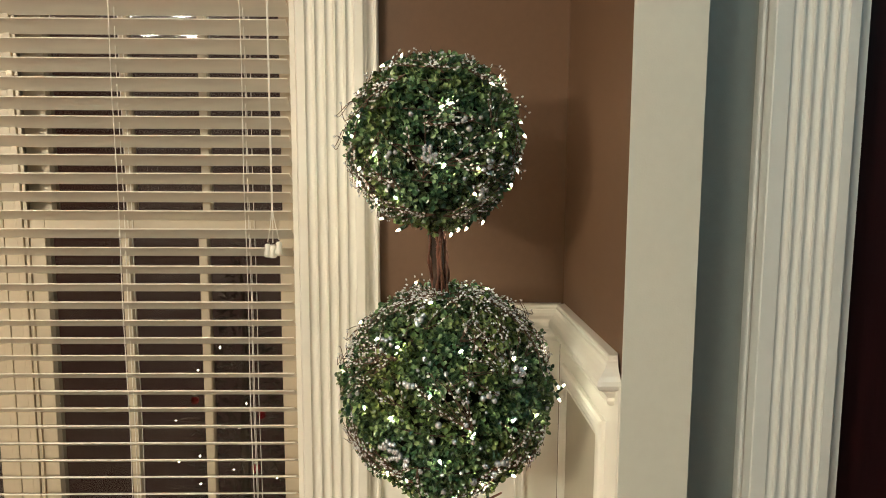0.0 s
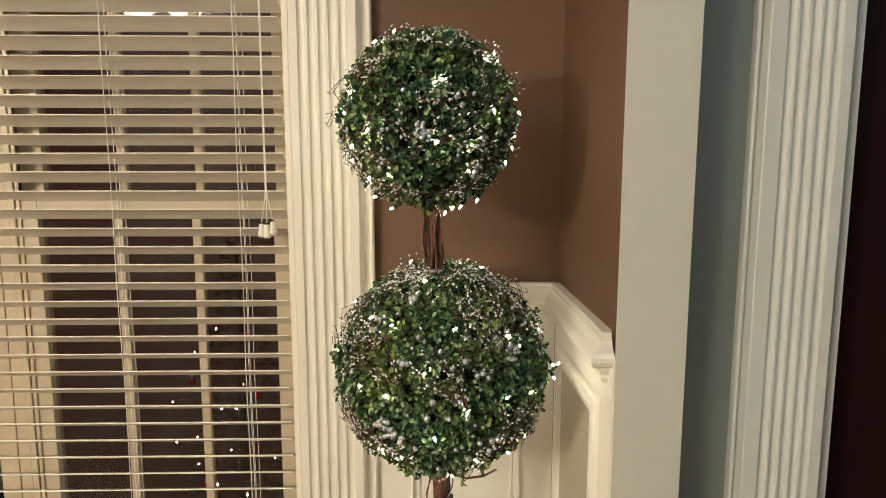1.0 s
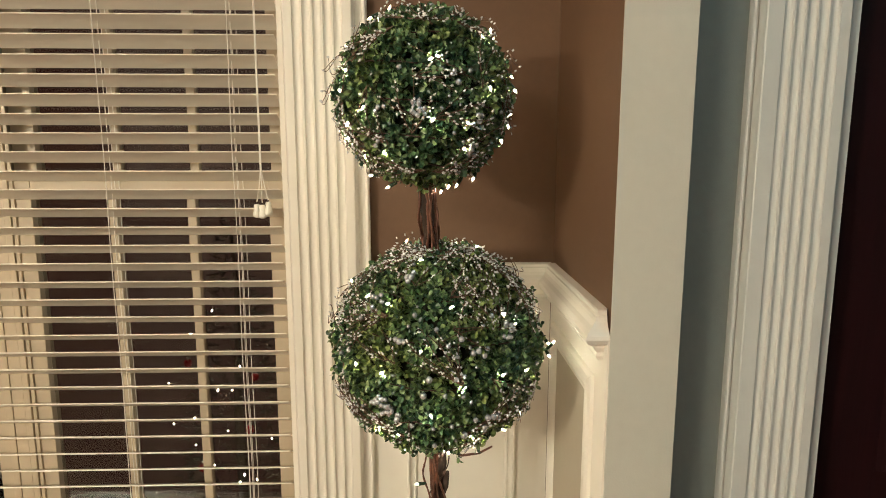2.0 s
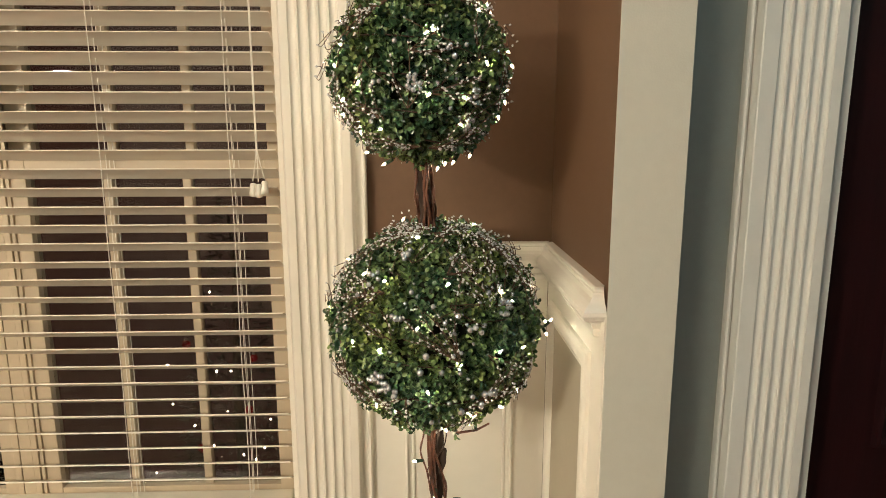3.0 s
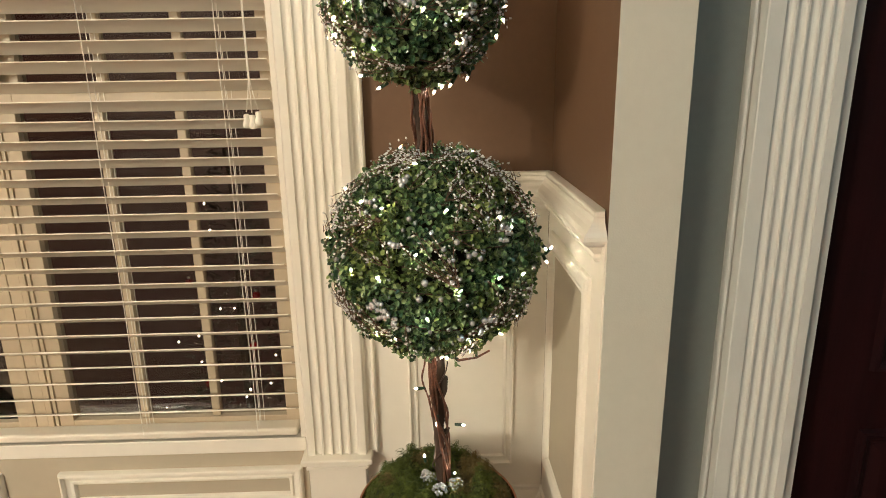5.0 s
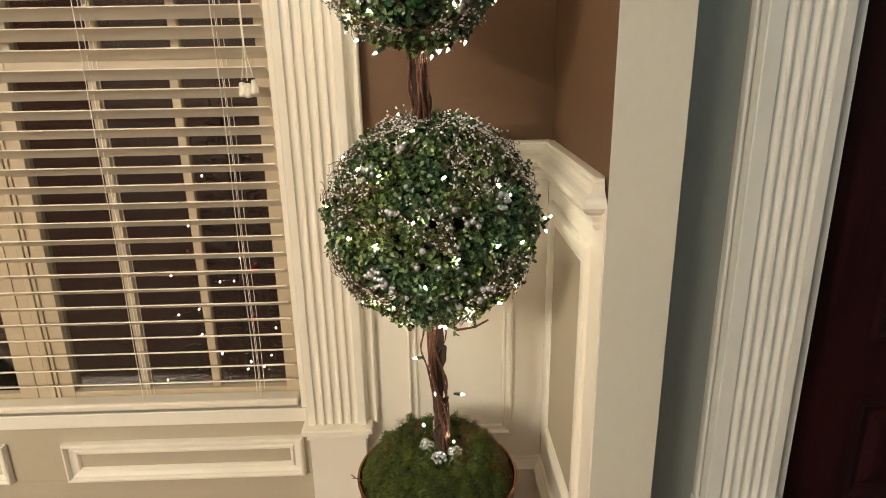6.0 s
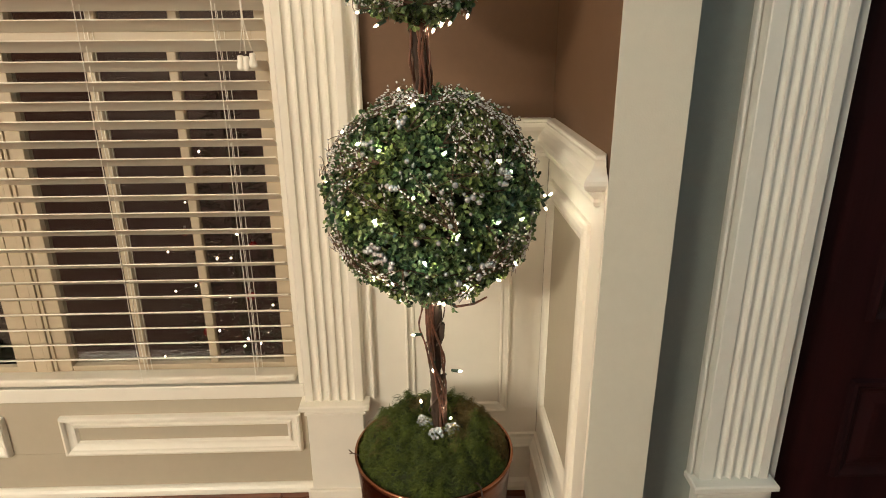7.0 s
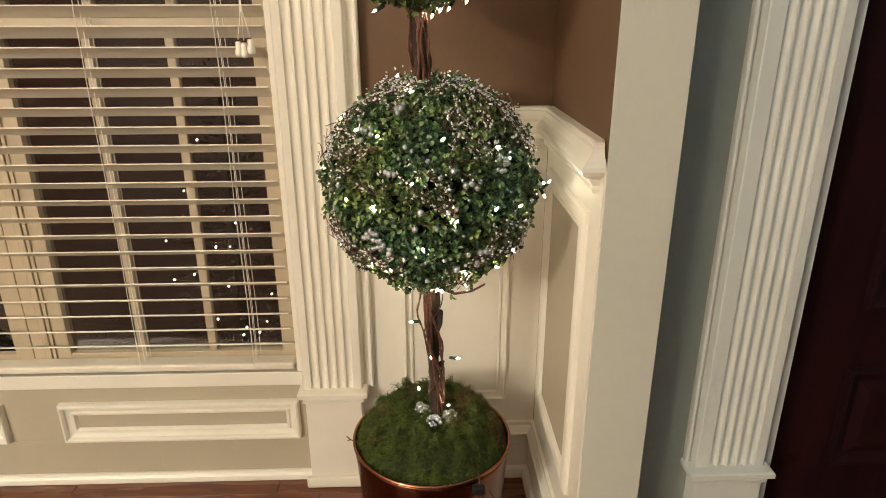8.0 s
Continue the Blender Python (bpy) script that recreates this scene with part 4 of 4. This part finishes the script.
LOW_BULBS = [(-0.32, 1.00), (-0.14, 0.80), (0.17, 0.96), (0.37, 0.96), (-0.83, 0.64), (-0.45, 0.40), (0.12, 0.38), (0.55, 0.32), (0.89, 0.32), (1.07, 0.02), (1.08, -0.10), (1.12, 0.00),
             (-0.97, 0.18), (-0.73, -0.11), (-0.48, -0.19), (-0.16, 0.00), (0.22, -0.30), (0.55, -0.22), (0.77, -0.21), (-0.08, -0.53), (-0.37, -0.73), (-0.54, -0.70), (-0.83, -0.51), (0.31, -0.79)]
LOW_BULBS2 = [(0.58, -0.76), (0.76, -0.59), (-0.32, -0.92), (-0.30, -0.98), (0.07, -1.01), (0.31, -0.97), (0.95, -0.10), (-0.62, 0.48), (0.68, 0.22)]
TOP_BULBS = [(-0.39, 0.96), (-0.48, 0.84), (-0.57, 0.89), (-0.87, 0.54), (-0.81, 0.28), (0.05, 0.37), (0.14, 0.41), (0.62, 0.66), (0.76, 0.72), (0.80, 0.62), (0.87, 0.46), (0.99, 0.27), (1.05, 0.11),
             (0.96, -0.19), (0.99, -0.29), (0.92, -0.46), (0.71, 0.12), (-0.62, -0.09), (-0.91, 0.07), (-0.82, -0.26), (0.12, -0.21), (0.47, -0.26), (0.42, -0.52)]
TOP_BULBS2 = [(-0.43, -0.58), (-0.66, -0.62), (-0.82, -0.44), (-0.60, -0.89), (-0.40, -1.02), (0.60, -0.91), (0.22, -0.99), (0.31, -1.00), (0.41, -0.99), (0.22, -1.06)]
rg = random.Random(21)
for c, r, to, rows in ((LOW_C, LOW_R, LOW_TO, LOW_BULBS + LOW_BULBS2), (TOP_C, TOP_R, TOP_TO, TOP_BULBS + TOP_BULBS2)):
    spots = []
    for u, v in rows:
        n = facing(to, u, v)
        far = math.hypot(u, v)
        spots.append((n, r * (0.974 if far < 0.93 else max(1.0, far) * 0.985 + 0.002)))
    for k in range(16):
        spots.append((facing(-to, 0.9 * math.cos(k * 2.4) * math.sqrt((k + 1) / 17), 0.9 * math.sin(k * 2.4) * math.sqrt((k + 1) / 17)), r * 0.985))
    for n, d in spots:
        t = tangent(n, to, rg.uniform(0, 360))
        hang_bulb(c + n * d, (n * rg.uniform(0.3, 1.0) + t * 0.8 + Vector((0, 0, -0.3))).normalized())
    # the wire spirals down the ball just under the leaf tips
    pts = []
    for k in range(360):
        f = k / 359
        th, z = f * 7 * 2 * math.pi, math.cos(math.pi * (0.06 + 0.88 * f))
        n = Vector((math.sqrt(1 - z * z) * math.cos(th), math.sqrt(1 - z * z) * math.sin(th), z))
        pts.append(c + n * r * (0.945 + 0.02 * math.sin(k * 0.7)))
    h = Heap()
    h.add(*tube_arrays(pts, 0.0012, 5))
    ob = h.link("wire", WIRE)
    ob.parent, ob.matrix_parent_inverse = lights, linv
for z, dx, dy, d in ((0.622, -0.040, -0.020, (-0.9, -0.3, 0.1)), (0.549, -0.004, -0.026, (-0.1, -0.5, -0.8)), (0.539, 0.046, -0.024, (1, -0.3, 0.05)), (0.700, 0.014, -0.034, (0.2, -0.5, -0.6)),
                     (0.445, -0.034, 0.006, (-0.1, -0.2, 1)), (0.422, 0.026, -0.020, (0.2, -0.6, 0.5)), (1.235, 0.010, -0.022, (-0.8, -0.3, 0.3))):
    hang_bulb(spine(z) + Vector((dx, dy, 0)), Vector(d).normalized())
pts = [spine(0.40 + 0.32 * k / 30) + Vector((0.0185 * math.cos(k * 0.42 + 2), 0.0185 * math.sin(k * 0.42 + 2), 0)) for k in range(31)]
h = Heap()
h.add(*tube_arrays(pts, 0.0014, 5))
ob = h.link("wire", WIRE)
ob.parent, ob.matrix_parent_inverse = lights, linv
# the plug hangs over the pot's side
pp = POT + Vector((0.091, -0.152, 0.303))
h = Heap()
h.add(*tube_arrays([POT + Vector((0.080, -0.128, 0.315)), POT + Vector((0.086, -0.142, 0.330)), POT + Vector((0.092, -0.155, 0.330)), pp + Vector((0.004, -0.016, 0.010)), pp + Vector((0.010, -0.018, -0.03)), pp + Vector((0.024, -0.020, -0.06)),
                         pp + Vector((0.030, -0.018, -0.02)), pp + Vector((0.022, -0.020, 0.000))], 0.0016, 6))
ob = h.link("wire", WIRE)
ob.parent, ob.matrix_parent_inverse = lights, linv
ob = part("plug", boxes((pp.x - 0.012, pp.x + 0.014, pp.y - 0.026, pp.y - 0.012, pp.z - 0.010, pp.z + 0.012), bevel=0.005), BLACK, None, "black plug")
for q in (-0.004, 0.006):
    pr = part("prong", boxes((pp.x + q - 0.0006, pp.x + q + 0.0006, pp.y - 0.022, pp.y - 0.017, pp.z - 0.026, pp.z - 0.0095)), METAL, ob)
    pr.matrix_parent_inverse = Matrix.Identity(4)
ob.parent, ob.matrix_parent_inverse = lights, linv

# ---- outside, close to the window: stand-in for a lit tree reflected in the glass ----
SH = Vector((-0.27, 0.72, -0.35))
shrub = thing("shrub", SH, "added dark shrub that carries the lights imitating reflections in the glass", "shrub")
sinv = Matrix.Translation(-SH)
h = Heap()
h.add(*tube_arrays([SH + Vector((0.01 * math.sin(k), 0.01 * math.cos(k * 1.3), 1.35 * k / 10)) for k in range(11)], 0.028, 8, 0.2))
under(h.link("trunk", BARK), shrub, sinv)
rg = random.Random(31)
h = Heap()
for k in range(1800):
    f = rg.random() ** 0.7
    z = 1.30 * (1 - f) + 0.10
    rad = 0.31 * (1 - z / 1.55) * math.sqrt(rg.uniform(0.25, 1))
    t = rg.uniform(0, 6.283)
    p = SH + Vector((rad * math.cos(t), rad * math.sin(t), z + rg.uniform(-0.03, 0.03)))
    d = Vector((math.cos(t) + rg.gauss(0, 0.5), math.sin(t) + rg.gauss(0, 0.5), rg.gauss(0.1, 0.4))).normalized()
    s = d.orthogonal().normalized() * 0.004
    h.add([tuple(p - s), tuple(p + s), tuple(p + d * 0.030 + s * 0.2), tuple(p + d * 0.030 - s * 0.2)], [(0, 1, 2, 3)])
ob = under(h.link("crown", CONIFER, None, "", False), shrub, sinv)
ob["kind"] = "stuff"
outdoor = thing("reflection_lights", SH + Vector((0, -0.2, 0.4)), "lit bulbs outside, standing in for lights reflected in the glass", "string lights")
oinv = Matrix.Translation(-(SH + Vector((0, -0.2, 0.4))))
OUT = [(-0.450, 0.340), (-0.379, 0.365), (-0.320, 0.193), (-0.121, 0.281), (-0.234, 0.128), (-0.176, 0.139), (-0.147, 0.174), (-0.525, 0.091), (-0.308, 0.831), (-0.374, 0.657), (-0.455, 0.485), (-0.293, 0.465), (-0.245, 0.460),
       (-0.264, 0.316), (-0.196, 0.200), (-0.36, 0.29), (-0.21, 0.55), (-0.30, 0.74)]
for k, (x, z) in enumerate(OUT):
    b = new("bulb", BULB_ME)
    y = 0.52 + 0.10 * ((k * 37) % 7) / 7 if k > 12 else 0.60
    b.matrix_basis = Matrix.Translation((x - 0.011, y, z + 0.003)) @ Vector((0.2 * math.sin(k), -0.6, math.cos(k * 2))).to_track_quat("Z", "Y").to_matrix().to_4x4()
    b.parent, b.matrix_parent_inverse = outdoor, oinv
    new("filament", CORE_ME).parent = b
pts = [Vector((x - 0.011, 0.61, z)) for x, z in sorted(OUT, key=lambda q: q[1])]
h = Heap()
h.add(*tube_arrays(pts, 0.0014, 4))
ob = h.link("wire", WIRE)
ob.parent, ob.matrix_parent_inverse = outdoor, oinv
for x, y, z, r in ((-0.355, 0.56, 0.205, 0.018), (-0.195, 0.57, 0.335, 0.016), (-0.40, 0.60, 0.56, 0.014), (-0.17, 0.57, 0.52, 0.014)):
    bl = thing("bauble", (x, y, z), "red bauble outside, standing in for a red reflection in the glass", "bauble", "baubles on the shrub")
    h = Heap()
    h.add(*bead_arrays((0, 0, 0), r, (0, 0, 1), 1.0, 12, 18))
    h.link("ball", ORNAMENT, bl)
    part("cap", revolve([(0.005, r * 0.96), (0.005, r + 0.006), (0.002, r + 0.007)], (0, 0, 0), 10, True), METAL, bl)

# ---- ceiling lights of the room behind ----
def dome_light(x, y, r=0.16):
    t = thing("ceiling_light", (x, y, CEIL_Z), "lit round white flush ceiling light", "ceiling light", "ceiling lights")
    part("base_ring", revolve([(r + 0.012, 0), (r + 0.012, -0.018), (r - 0.004, -0.020)], (0, 0, -0.0005), 32), METAL, t)
    part("diffuser", revolve([(r * math.cos(a * math.pi / 16), -0.02 - 0.085 * math.sin(a * math.pi / 16)) for a in range(8)] + [(0.001, -0.105)], (0, 0, 0), 28), LAMP, t, "glowing white diffuser", True)


for x, y in ((-2.19, -3.79), (-1.71, -3.79), (-2.32, -4.50), (-1.90, -4.55)):
    dome_light(x, y)


def pendant(x, y, z):
    t = thing("pendant_light", (x, y, CEIL_Z), "lit round glass pendant lamp hanging from the ceiling", "pendant light", "pendant lights")
    part("canopy", revolve([(0.05, 0), (0.05, -0.012), (0.012, -0.025)], (0, 0, -0.0005), 20, True), METAL, t)
    part("rod", revolve([(0.004, -0.02), (0.004, z - CEIL_Z + 0.082)], (0, 0, 0), 10, True), METAL, t)
    h = Heap()
    h.add(*bead_arrays((0, 0, z - CEIL_Z), 0.080, (0, 0, 1), 1.0, 12, 20))
    h.link("globe", GLOBE, t, "glowing round glass globe")


pendant(-2.31, -3.33, 1.787)
pendant(-1.98, -3.33, 1.785)
hall = thing("ceiling_light", (1.65, -1.65, CEIL_Z), "lit cool-white round flush ceiling light", "ceiling light", "ceiling lights")
part("base_ring", revolve([(0.162, 0), (0.162, -0.018), (0.146, -0.020)], (0, 0, -0.0005), 32), METAL, hall)
part("diffuser", revolve([(0.15 * math.cos(q * math.pi / 16), -0.02 - 0.085 * math.sin(q * math.pi / 16)) for q in range(8)] + [(0.001, -0.105)], (0, 0, 0), 28), COOL, hall, "glowing white diffuser", True)

# ---- floor boards ----
rnd = random.Random(12)


def board_mesh(length):
    bm = boxes((0, length - 0.0012, 0, 0.0813, -0.011, 0.0), bevel=0.0)
    top_f = [e for e in bm.edges if all(v.co.z > -0.001 for v in e.verts)]
    bmesh.ops.bevel(bm, geom=top_f, offset=0.0010, segments=1, affect="EDGES")
    me = bpy.data.meshes.new("floor_board")
    bmesh.ops.recalc_face_normals(bm, faces=bm.faces)
    bm.to_mesh(me)
    bm.free()
    me.materials.append(FLOORW)
    return me


LENGTHS = [0.55, 0.75, 0.95, 1.25]
BOARDS = [board_mesh(q) for q in LENGTHS]
for row in range(22):
    y = 0.0110 - 0.0825 * (row + 1)
    x, stop = -2.199, 0.79 if y > -0.25 else 2.899
    while x < stop - 0.01:
        k = rnd.randrange(4)
        share = min(1.0, (stop - x) / LENGTHS[k]) * (rnd.uniform(0.4, 1.0) if x < -2.1 else 1)
        b = new("floor_board", BOARDS[k])
        b.parent = floor
        b.location = (x, y, rnd.uniform(-0.0003, 0.0))
        b.scale.x = share
        x += LENGTHS[k] * share
tagged(part("floor_far", boxes((-4.2, 3.0, -7.6, -1.8045, -0.011, -0.0004), (-4.2, -2.2, -1.804, 0.011, -0.011, -0.0004), (2.9, 3.0, -1.804, -0.3, -0.011, -0.0004)), FLOORW), "dark reddish-brown hardwood floor further off", "floor", kind="structure")
